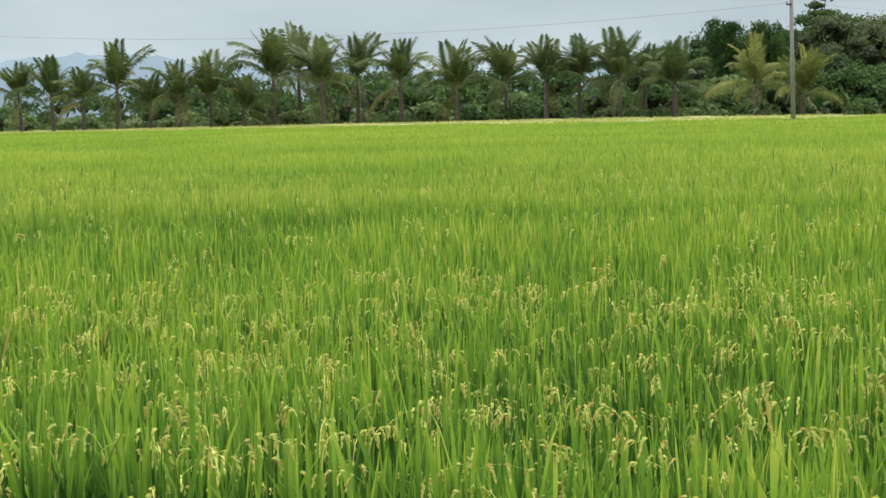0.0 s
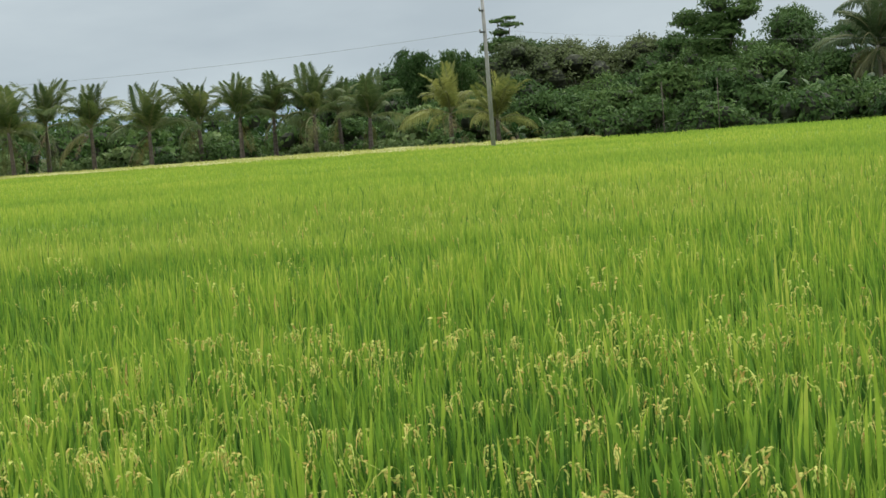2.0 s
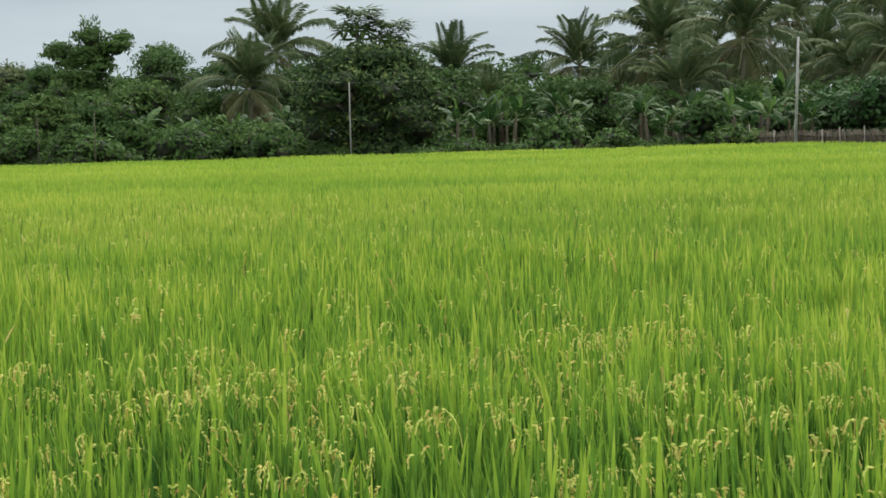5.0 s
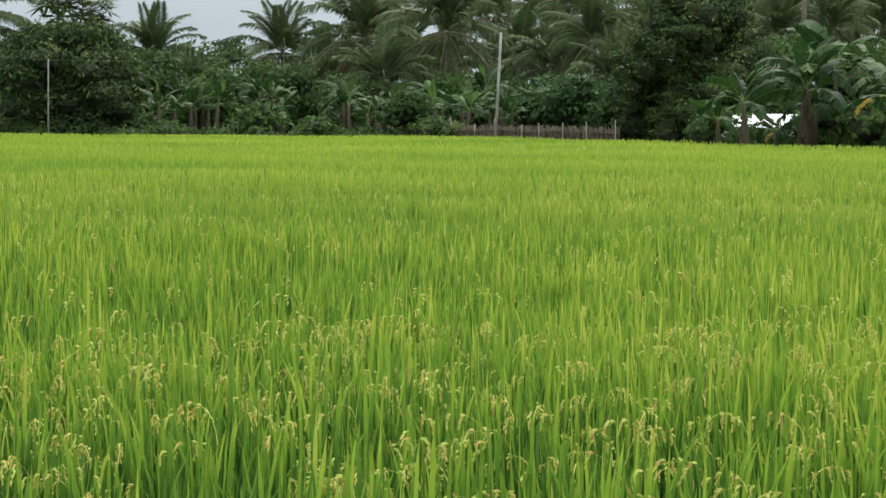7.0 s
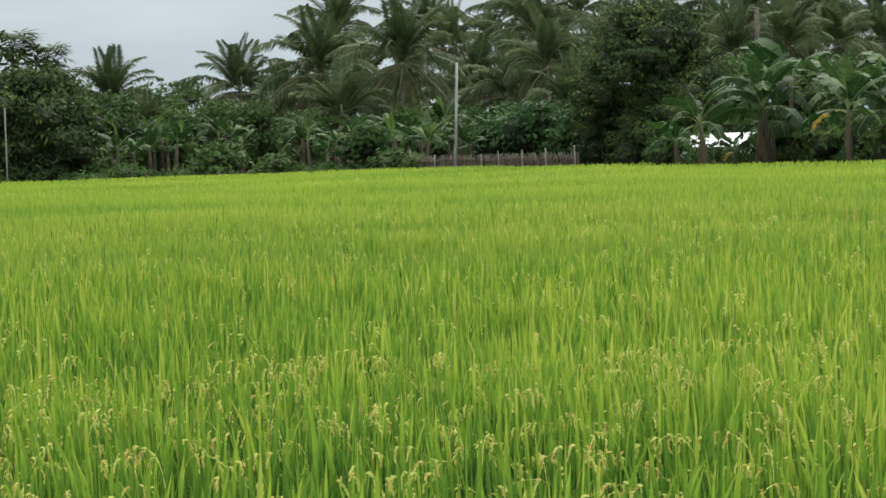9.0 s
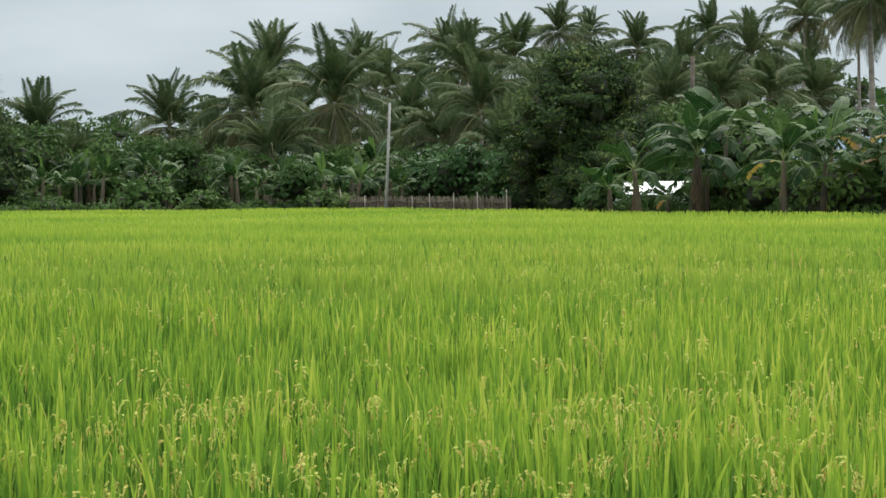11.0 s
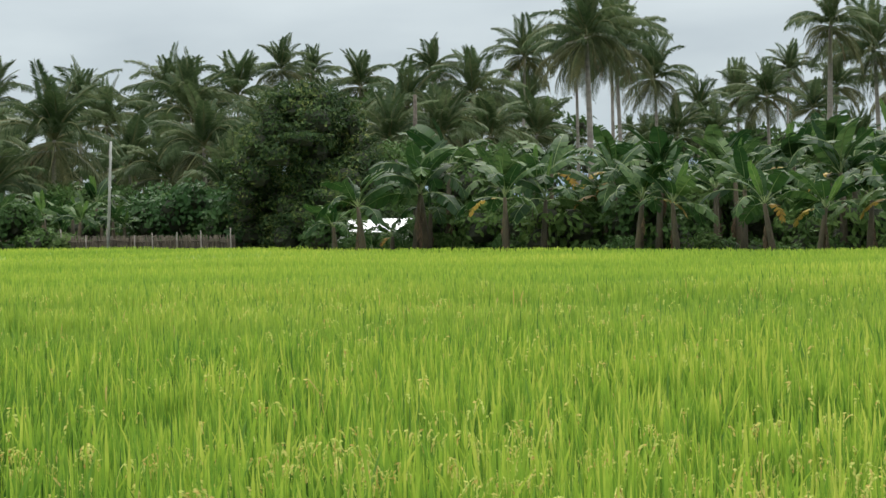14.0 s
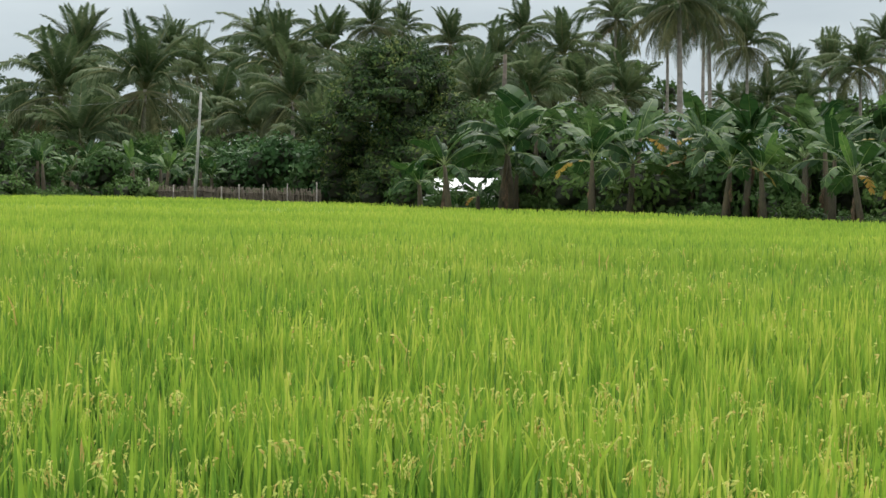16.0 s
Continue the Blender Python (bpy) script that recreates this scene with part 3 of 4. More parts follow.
def palm(rng, x, y, top, reach, young=False, mop=False, yellow=False):
    """A coconut palm whose highest fronds end at the given height."""
    reach = reach * (1.2 if young else 1.06)
    crown = max(0.9, top - reach * (0.86 if young else 0.84))
    if young:
        thing = root("young_coconut_palm", x, y, 0, rng.uniform(0, 360), "young coconut palm with upright " + ("yellow-green" if yellow else "olive-green") + " fronds at the field's edge", "palm",
                     "row of young coconut palms")
    else:
        thing = root("coconut_palm", x, y, 0, rng.uniform(0, 360), "tall grey-trunked coconut palm with drooping dark green fronds", "palm", "coconut grove")
    ln = rng.normal(0, 0.02, 2)
    path, radii = [], []
    for i in range(9):
        s = i / 8
        path.append((ln[0] * crown * s * s, ln[1] * crown * s * s, crown * s))
        radii.append((0.15 if young else 0.145) * (1 - 0.45 * s) + (0.10 * max(0, 1 - s * 6)))
    child("trunk", tube_mesh("trunk", path, radii, M_TRUNK_DARK if young else M_TRUNK, 8), thing)
    kit = YELLOW_FRONDS if yellow else YOUNG_FRONDS if young else FRONDS
    plan = ["up"] * 6 + ["arch"] * 11 + ["flat"] * 8 + ["hang"] * 9
    if mop:
        plan = ["up"] * 6 + ["arch"] * 7 + ["flat"] * 11 + ["hang"] * 13
    if young:
        plan = ["up"] * 6 + ["arch"] * 8 + ["flat"] * 3 + ["hang"] * 1
    turn = rng.uniform(0, 360)
    for i, key in enumerate(plan):
        me = kit[key][rng.integers(len(kit[key]))]
        turn += 137.5 + rng.normal(0, 8)
        size = reach * rng.uniform(0.78, 1.12) * ({"up": 0.90, "arch": 1.0, "flat": 1.05, "hang": 1.0}[key] if not young else 0.88 if key == "up" else 1.0)
        h = Vector(path[-1]) + Vector((0, 0, {"up": 0.06, "arch": 0.0, "flat": -0.10, "hang": -0.2}[key] * (1 if not young else 0.6)))
        child("frond", me, thing, pose(h.x, h.y, h.z, rng.normal(0, 8), rng.normal(0, 5), turn) @ Matrix.Scale(size, 4))
    for i in range(rng.integers(0, 2) if young else rng.integers(1, 4)):
        me = kit["dry"][rng.integers(2)]
        child("dry_frond", me, thing, pose(path[-1][0], path[-1][1], crown - 0.2, 0, 0, rng.uniform(0, 360)) @ Matrix.Scale(reach * rng.uniform(0.6, 0.85), 4),
              "withered brown frond")
    if not young:
        for i in range(rng.integers(3, 7)):
            a = rng.uniform(0, 6.28)
            child("coconut", NUT, thing, pose(path[-1][0] + 0.25 * math.cos(a), path[-1][1] + 0.25 * math.sin(a), crown - 0.3 - 0.2 * rng.random()))
    return thing


YOUNG_A = [
    (-88.2, 72.4, 4.9, 2.0), (-86.2, 73.0, 4.9, 2.1), (-84.2, 73.5, 4.3, 1.7), (-83.9, 75.7, 5.5, 2.3), (-81.8, 76.2, 3.9, 1.6),
    (-79.9, 76.5, 4.6, 2.1), (-78.6, 77.8, 4.8, 2.2), (-76.6, 78.2, 3.8, 1.9), (-75.4, 79.4, 6.1, 2.6), (-77.6, 83.8, 6.3, 2.4),
    (-72.6, 80.4, 5.5, 2.3),
]
YOUNG_B = [
    (-72.8, 83.4, 5.7, 2.3), (-68.7, 82.3, 5.2, 2.1), (-65.6, 83.2, 4.9, 2.2), (-64.3, 85.8, 5.2, 2.3), (-60.5, 84.2, 5.0, 1.9),
    (-59.8, 86.2, 5.2, 2.1), (-57.4, 86.4, 5.1, 2.2), (-57.6, 89.1, 4.5, 1.6), (-54.4, 86.9, 4.6, 2.1),
]
MID_PALMS = [
    (-30.8, 96.9, 6.7, 2.9), (-37.6, 123.7, 10.5, 4.0), (-23.9, 112.4, 7.4, 3.1), (-35.1, 200.7, 8.7, 1.9), (-20.5, 105.7, 4.8, 2.0),
]
GROVE_A = [
    (-15.7, 106.8, 7.6, 3.0), (-10.5, 97.8, 8.3, 3.3), (-14.3, 143.2, 13.0, 3.6), (-6.3, 93.3, 8.6, 3.4), (-7.9, 141.3, 12.8, 3.4), (-5.4, 129.4, 10.6, 3.0),
    (-4.0, 155.9, 12.0, 2.5), (-0.2, 113.9, 10.9, 3.5), (0.5, 98.3, 7.8, 2.8), (-1.5, 141.5, 13.5, 3.5), (2.9, 148.7, 14.0, 3.5), (-3.4, 107.9, 7.3, 2.9),
    (-10.4, 119.5, 8.1, 3.2), (-15.8, 124.9, 7.1, 2.9),
]
GROVE_B = [
    (7.2, 162.7, 16.3, 2.7), (10.2, 180.6, 17.0, 2.5), (4.6, 132.8, 10.5, 3.1), (12.1, 150.4, 14.3, 2.9), (13.1, 126.2, 11.4, 2.9), (18.4, 155.8, 15.6, 2.7),
    (17.3, 125.7, 12.1, 2.9), (22.9, 143.0, 15.8, 2.9), (27.3, 166.6, 14.1, 3.4), (11.9, 132.3, 10.5, 3.1), (17.7, 143.8, 11.2, 2.9), (22.1, 149.2, 11.1, 3.0),
]
GROVE_C = [
    (14.4, 73.9, 10.3, 2.2), (21.9, 104.2, 13.0, 2.8), (26.8, 130.1, 16.4, 3.1), (25.7, 136.5, 15.6, 2.9),
    (28.0, 122.5, 12.6, 2.7), (36.5, 146.4, 11.9, 2.4), (40.9, 151.4, 13.2, 2.7), (35.2, 123.1, 11.3, 2.5),
    (47.7, 162.0, 15.7, 2.4), (51.2, 167.2, 13.0, 2.6), (24.1, 76.3, 10.6, 1.85), (54.9, 172.3, 15.6, 3.1),
    (31.4, 91.6, 11.6, 2.6), (41.6, 126.2, 8.2, 2.4), (49.6, 260.2, 14.1, 2.1), (45.3, 124.9, 12.9, 3.3), (50.6, 235.5, 13.6, 1.9),
    (57.5, 221.5, 13.1, 2.1),
]

LOW_PALMS = [
    (-6.6, 100.0, 6.3, 2.9), (-1.2, 101.5, 6.6, 2.9), (2.6, 104.0, 6.8, 2.9), (-13.0, 103.0, 5.8, 2.7), (1.3, 89.0, 5.2, 2.5), (-8.7, 89.0, 5.2, 2.5),
    (33.5, 150.0, 9.2, 2.3), (37.5, 165.0, 10.0, 2.2), (43.0, 158.0, 9.2, 2.3), (47.0, 150.0, 9.0, 2.3), (31.0, 130.0, 9.2, 2.5), (35.0, 137.0, 9.4, 2.4),
    (9.8, 106.0, 8.4, 2.9), (13.2, 111.0, 9.0, 2.9), (16.8, 116.0, 9.0, 2.8), (20.5, 122.0, 9.2, 2.7),
]

_rng = np.random.default_rng(21)
for row in YOUNG_A + YOUNG_B:
    palm(_rng, *row, young=True)
for row in ((-49.1, 86.0, 4.6, 2.2), (-45.9, 85.0, 3.9, 2.0)):
    palm(_rng, *row, young=True, yellow=True)
for row in MID_PALMS + GROVE_A + LOW_PALMS:
    palm(_rng, *row)
for row in GROVE_B + GROVE_C:
    palm(_rng, *row, mop=True)


# ---- broad-leaved trees and shrubs ----
def foliage_arrays(rng, lobes, leaves, leaf, up=0.5, aspect=0.42, core=0.5):
    """Leaves set on the outside of several lumpy lobes (x, y, z, rx, rz)."""
    lobes = np.asarray(lobes, float)
    weight = lobes[:, 3] ** 2
    pick = rng.choice(len(lobes), leaves, p=weight / weight.sum())
    d = rng.normal(0, 1, (leaves, 3))
    d[:, 2] = np.where(d[:, 2] < -0.3, -d[:, 2] * rng.uniform(0.3, 1, leaves), d[:, 2])
    d /= np.linalg.norm(d, axis=1)[:, None]
    lump = 0.84 + 0.16 * np.sin(d[:, 0] * 6 + pick * 2.1) * np.sin(d[:, 1] * 6 + pick) + 0.16 * np.sin(d[:, 2] * 8 + pick * 1.3)
    depth = 1.14 - 0.58 * rng.random(leaves) ** 1.5
    rad = np.stack([lobes[pick, 3], lobes[pick, 3], lobes[pick, 4]], -1)
    c = lobes[pick, :3] + d * rad * (lump * depth)[:, None]
    nrm = d * 0.9 + rng.normal(0, 0.40, (leaves, 3)) + np.array([0, 0, up])
    nrm /= np.linalg.norm(nrm, axis=1)[:, None]
    way = np.cross(nrm, rng.normal(0, 1, (leaves, 3)))
    way[:, 2] -= 0.35
    way /= np.linalg.norm(way, axis=1)[:, None]
    side = np.cross(nrm, way)
    L = leaf * rng.uniform(0.65, 1.3, leaves)[:, None]
    v = np.stack([c - way * L * 0.5, c + side * L * aspect * 0.5 - nrm * L * 0.05, c + way * L * 0.5 - nrm * L * 0.12, c - side * L * aspect * 0.5 - nrm * L * 0.05], 1)
    k = np.arange(leaves)[:, None] * 4
    v, t = v.reshape(-1, 3), np.concatenate([k + np.array([0, 1, 2]), k + np.array([0, 2, 3])])
    # the dense twiggy heart of each lobe, its dark colour painted for inner shade
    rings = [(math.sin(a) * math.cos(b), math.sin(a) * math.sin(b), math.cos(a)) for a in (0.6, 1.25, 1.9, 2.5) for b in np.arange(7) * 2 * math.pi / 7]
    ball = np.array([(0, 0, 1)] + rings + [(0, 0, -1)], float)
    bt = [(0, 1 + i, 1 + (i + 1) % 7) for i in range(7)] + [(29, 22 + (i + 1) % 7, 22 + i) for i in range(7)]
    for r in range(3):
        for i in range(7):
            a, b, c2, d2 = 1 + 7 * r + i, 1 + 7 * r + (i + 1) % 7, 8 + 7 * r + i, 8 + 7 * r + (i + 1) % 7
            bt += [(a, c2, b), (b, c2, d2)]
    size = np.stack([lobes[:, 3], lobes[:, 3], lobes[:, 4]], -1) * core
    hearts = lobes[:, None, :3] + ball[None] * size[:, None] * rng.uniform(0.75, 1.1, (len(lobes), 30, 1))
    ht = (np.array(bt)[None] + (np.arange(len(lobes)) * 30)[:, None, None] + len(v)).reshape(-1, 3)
    return np.concatenate([v, hearts.reshape(-1, 3)]), np.concatenate([t, ht])


def random_lobes(rng, width, low, high, count, flat=0.75):
    out = []
    for i in range(count):
        a, s = rng.uniform(0, 6.28), math.sqrt(rng.random())
        z = low + (high - low) * rng.random() ** 0.8
        t = (z - low) / max(0.1, high - low)
        room = math.sqrt(max(0.08, 1 - (2 * t - 0.85) ** 2 * 0.8))
        r = width * rng.uniform(0.20, 0.34) * (14 / count) ** 0.4
        s = s * max(0.0, width * 0.5 * room - r * 0.55)
        zz = min(z, high - r * flat)
        out.append((s * math.cos(a), s * math.sin(a), max(zz, low), r, r * flat))
    out.append((0, 0, high - width * 0.2 * flat, width * 0.2, width * 0.2 * flat))
    return out


def broadleaf(rng, name, x, y, top, width, leaves, leaf, mat, label, low=0.25, lobes=14, category="tree", group="", flat=0.75, custom=None, up=0.5, core=0.5):
    """A tree: a tapered trunk, limbs to its lobes and a crown of single leaves."""
    thing = root(name, x, y, 0, 0, label, category, group)
    lb = custom or random_lobes(rng, width, top * low, top, lobes, flat)
    fork = top * 0.35
    child("trunk", tube_mesh("trunk", [(0, 0, 0), (0.04, 0.02, fork * 0.5), (0.02, -0.03, fork), (0.08, 0.05, top * 0.62)],
                             [0.055 * width + 0.04, 0.045 * width, 0.035 * width, 0.012 * width], M_BARK), thing)
    for lx, ly, lz, lr, _ in lb[:7]:
        mid = Vector((lx * 0.45, ly * 0.45, fork + (lz - fork) * 0.6))
        child("limb", tube_mesh("limb", [(0.02, -0.03, fork * 0.9), mid, (lx, ly, lz)], [0.022 * width, 0.014 * width, 0.006 * width], M_BARK, 6), thing)
    v, t = foliage_arrays(rng, lb, leaves, leaf, up, core=core)
    child("crown", raw_mesh("crown", v, None, t, [mat, M_TWIG_SHADE], tri_mat=(np.arange(len(t)) >= 2 * leaves).astype(int)), thing)
    return thing


def shrub(rng, x, y, top, width, leaves, leaf, mat, label, aspect=0.5):
    thing = root("shrub", x, y, 0, rng.uniform(0, 360), label, "shrub", "undergrowth along the field")
    lb = random_lobes(rng, width, 0.3, top, 11, 0.8)
    for lx, ly, lz, lr, _ in lb[:4]:
        child("stem", tube_mesh("stem", [(lx * 0.1, ly * 0.1, 0), (lx * 0.5, ly * 0.5, lz * 0.6), (lx, ly, lz)], [0.035, 0.025, 0.01], M_BARK, 5), thing)
    v, t = foliage_arrays(rng, lb, leaves, leaf, 0.4, aspect)
    child("foliage", raw_mesh("foliage", v, None, t, [mat, M_TWIG_SHADE], tri_mat=(np.arange(len(t)) >= 2 * leaves).astype(int)), thing)
    return thing


_rng = np.random.default_rng(33)
# the big dark tree behind the field's bend
MANGO_LOBES = []
for _i in range(70):
    _a, _t = 2.4 * _i, (_i + 0.5) / 70
    _w = 2.3 * math.sin(math.pi * min(1.0, 0.24 + 0.74 * _t)) ** 0.62 * (1.0 if _i % 4 else 0.45)
    MANGO_LOBES.append((_w * math.cos(_a), _w * math.sin(_a), 0.55 + 5.55 * _t, 0.80 + 0.22 * math.sin(_i * 1.7), 0.62 + 0.12 * math.sin(_i * 2.9)))
MANGO_LOBES += [(0.3 * math.sin(3 * _z), 0.3 * math.cos(3 * _z), _z, 1.45 - 0.09 * abs(_z - 3.2), 1.0) for _z in (0.9, 2.0, 3.1, 4.2, 5.2)]
broadleaf(_rng, "mango_tree", 3.95, 71.6, 6.9, 5.6, 46000, 0.165, M_MANGO, "dense dark green mango tree with a rounded crown to the ground", custom=MANGO_LOBES, core=0.6)
TREE_ROWS = [
    (-66.0, 110.3, 6.0, 5.4), (-64.8, 113.8, 6.1, 5.0), (-62.3, 112.5, 6.0, 2.7), (-64.3, 105.7, 4.8, 2.6), (-57.5, 109.7, 6.6, 5.1), (-55.4, 112.1, 6.5, 5.5),
    (-54.2, 114.0, 6.3, 3.3), (-55.8, 121.2, 5.4, 3.1), (-56.0, 126.4, 6.5, 4.5), (-52.4, 122.8, 5.4, 3.1), (-46.0, 125.4, 7.8, 5.1), (-34.6, 91.2, 4.4, 4.0),
    (-35.9, 82.8, 3.7, 2.5), (-35.8, 88.1, 3.3, 2.8), (-39.9, 86.3, 3.0, 3.1), (-45.4, 88.9, 3.0, 3.2), (-35.8, 101.0, 3.0, 3.5),
    (-60.5, 118.0, 6.8, 4.6), (-51.0, 113.0, 6.4, 4.4), (-48.0, 111.0, 6.2, 4.0), (-44.5, 108.0, 5.6, 4.2), (-38.5, 106.0, 6.4, 4.4), (-33.5, 102.0, 5.7, 4.5), (-30.0, 104.0, 5.4, 4.5), (-69.5, 109.0, 5.2, 4.6),
]
for i, (tx, ty, th, tw) in enumerate(TREE_ROWS):
    olive = i in (4, 5, 6, 18)
    broadleaf(_rng, "broadleaf_tree", tx, ty, th, tw * 1.25, 7200, 0.25, M_TREE_OLIVE if olive else M_TREE,
              "olive-green broad-leaved tree with a low dense crown" if olive else "dark green broad-leaved tree with a dense low crown", 0.10, 34,
              group="trees behind the rice field")
# the layered tree that stands out behind the utility pole
broadleaf(_rng, "layered_tree", -63.0, 117.7, 8.5, 4.2, 7000, 0.26, M_TREE, "tall broad-leaved tree with flat layered boughs", custom=[
    (0, 0, 5.4, 2.0, 1.2), (1.0, 0.2, 6.3, 1.3, 0.7), (-0.9, 0, 6.5, 1.1, 0.6), (0.1, 0, 6.9, 1.1, 0.5), (-0.3, 0, 7.5, 0.7, 0.35), (0.3, 0.2, 8.0, 0.8, 0.22), (-0.5, 0, 8.3, 0.6, 0.18),
    (0.4, 0, 8.45, 0.5, 0.15), (0, 0, 4.0, 2.2, 1.3)])
# the tall tree with three lobes
broadleaf(_rng, "lobed_tree", -41.4, 101.8, 8.2, 5.0, 9500, 0.25, M_TREE, "tall dark tree with separate rounded lobes on a bare trunk", custom=[
    (0.2, 0, 7.0, 0.95, 1.15), (0.3, 0, 5.9, 1.0, 0.9), (-1.7, 0.2, 6.3, 1.0, 0.75), (-1.0, 0, 5.7, 0.9, 0.6), (1.6, 0, 6.5, 0.95, 0.75), (1.9, 0.3, 7.0, 0.6, 0.5),
    (0.8, -0.2, 5.5, 0.9, 0.6), (0, 0, 4.2, 1.3, 1.2), (0.1, 0.2, 6.1, 1.3, 0.8), (-0.4, 0, 5.0, 1.4, 0.9)])
# the dark thicket by the short pole, with a spreading papaya-like top
broadleaf(_rng, "thicket_tree", -20.2, 78.0, 5.2, 7.2, 26000, 0.22, M_MANGO, "dark tangled thicket tree hung with creepers", 0.08, 60)


def papaya(x, y, top, spread_by):
    """A papaya: a bare stem with an umbrella of large lobed leaves on long stalks."""
    rng = np.random.default_rng(9)
    thing = root("papaya_tree", x, y, 0, 0, "papaya tree with an umbrella of large lobed leaves", "tree")
    child("trunk", tube_mesh("trunk", [(0, 0, 0), (0.05, 0, top * 0.5), (0, 0, top - 0.5)], [0.13, 0.10, 0.07], M_BARK), thing)
    leaf_v, leaf_t = [(0, 0, 0)], []
    for i in range(7):
        a = radians(-150 + 50 * i)
        for da, r in ((-0.22, 0.22), (0, 0.48), (0.22, 0.22)):
            leaf_v.append((0.5 + 0.8 * r * math.cos(a + da), r * math.sin(a + da), -0.15 * r - 0.32 * r * math.cos(a + da)))
        k = 1 + 3 * i
        leaf_t += [(0, k, k + 1), (0, k + 1, k + 2)]
    leaf_v = [(0.5, 0, 0)] + leaf_v[1:]
    k = len(leaf_v)
    leaf_v += [(0, 0.012, 0), (0, -0.012, 0), (0.5, 0.008, 0), (0.5, -0.008, 0)]
    leaf_t += [(k, k + 1, k + 2), (k + 2, k + 1, k + 3)]
    me = raw_mesh("papaya_leaf", leaf_v, None, leaf_t, [M_PAPAYA])
    for i in range(44):
        e = rng.uniform(-35, 50)
        child("leaf", me, thing, pose(0, 0, top - 0.75 + 0.55 * (i / 44), 0, -e, 137.5 * i) @ Matrix.Scale(spread_by * rng.uniform(0.9, 1.25), 4))
    return thing


papaya(-20.7, 79.6, 6.6, 1.45)
papaya(-19.4, 79.8, 6.1, 1.3)

SHRUBS = [shrub(_rng, -26.0, 73.5, 2.2, 2.6, 1150, 0.24, M_SHRUB, "leafy green shrub at the edge of the rice"),
          shrub(_rng, -12.0, 76.0, 2.0, 2.8, 1150, 0.27, M_SHRUB, "leafy green shrub at the edge of the rice", 0.6),
          shrub(_rng, -0.2, 76.5, 3.2, 3.0, 1900, 0.25, M_SHRUB_BLUE, "bluish-green broad-leaved shrub behind the fence", 0.6),
          shrub(_rng, -6.5, 77.0, 2.5, 2.6, 1200, 0.25, M_TREE, "dark green dense shrub in the undergrowth"),
          shrub(_rng, -16.5, 77.0, 1.6, 2.2, 900, 0.24, M_SHRUB, "low bright green shrub at the edge of the rice"),
          shrub(_rng, -70.0, 86.5, 1.9, 2.6, 1100, 0.34, M_WEED, "light green weedy shrub below the young palms", 0.6),
          shrub(_rng, -18.6, 81.5, 4.2, 4.2, 2300, 0.25, M_TREE, "tall dark green shrub in the thicket")]


def more_shrubs(rng, x0, y0, x1, y1, count, depth, size, kinds):
    """Shrubs along a line, up to some metres behind it."""
    for i in range(count):
        s = (i + rng.random()) / count
        x, y = x0 + (x1 - x0) * s, y0 + (y1 - y0) * s + rng.random() * depth
        ob = SHRUBS[kinds[rng.integers(len(kinds))]]
        copy_thing(ob, pose(x, y, 0, 0, 0, rng.uniform(0, 360)) @ Matrix.Scale(size * rng.uniform(0.75, 1.2), 4))


_rng = np.random.default_rng(44)
more_shrubs(_rng, -36, 71.5, -22, 72.8, 12, 2.0, 0.75, (0, 3, 4))
more_shrubs(_rng, -34, 76, -24, 78, 9, 5, 1.0, (0, 3))
more_shrubs(_rng, -17.3, 74.0, -4, 76.2, 20, 0.9, 0.62, (1, 0, 4, 0, 5))
more_shrubs(_rng, -23, 75.6, -17, 76.0, 6, 0.5, 0.5, (0, 3))
more_shrubs(_rng, -31, 79, -17, 80.5, 12, 1.5, 0.95, (0, 3))
more_shrubs(_rng, -19, 80, -14, 81, 6, 1, 1.0, (0, 3))
more_shrubs(_rng, -16, 84, -4, 86, 10, 5, 0.78, (6, 2, 6))
more_shrubs(_rng, -4, 79, 3, 73, 10, 3, 1.0, (0, 1, 2, 3))
more_shrubs(_rng, -5, 84, 3, 82, 9, 6, 1.05, (2, 3, 1))
for _x, _y, _s in ((4.3, 64.4, 0.78), (5.2, 64.0, 0.56), (6.0, 63.6, 0.52), (6.9, 63.6, 0.72), (7.8, 63.0, 0.9), (4.7, 63.6, 0.46), (7.2, 62.6, 0.5), (6.7, 63.2, 0.46), (7.6, 62.2, 0.5)):
    copy_thing(SHRUBS[3], pose(_x, _y, 0, 0, 0, 70 * _x) @ Matrix.Scale(_s, 4))
more_shrubs(_rng, 8.5, 59, 20, 47, 26, 6, 0.95, (3, 3, 0))
more_shrubs(_rng, -98, 88, -44, 94, 34, 9, 1.4, (0, 1, 5, 5, 4))
more_shrubs(_rng, -90, 75.5, -74, 82, 18, 2.2, 0.75, (5, 4, 5))
more_shrubs(_rng, -74, 83.5, -46, 88.5, 30, 2.5, 0.75, (5, 4, 5, 1))
more_shrubs(_rng, -98, 79, -84, 81, 11, 2, 0.85, (5, 4, 5))
more_shrubs(_rng, -112, 78, -84, 84, 16, 6, 0.95, (0, 1, 3))
more_shrubs(_rng, -16, 90, 3, 88, 12, 5, 0.84, (6,))
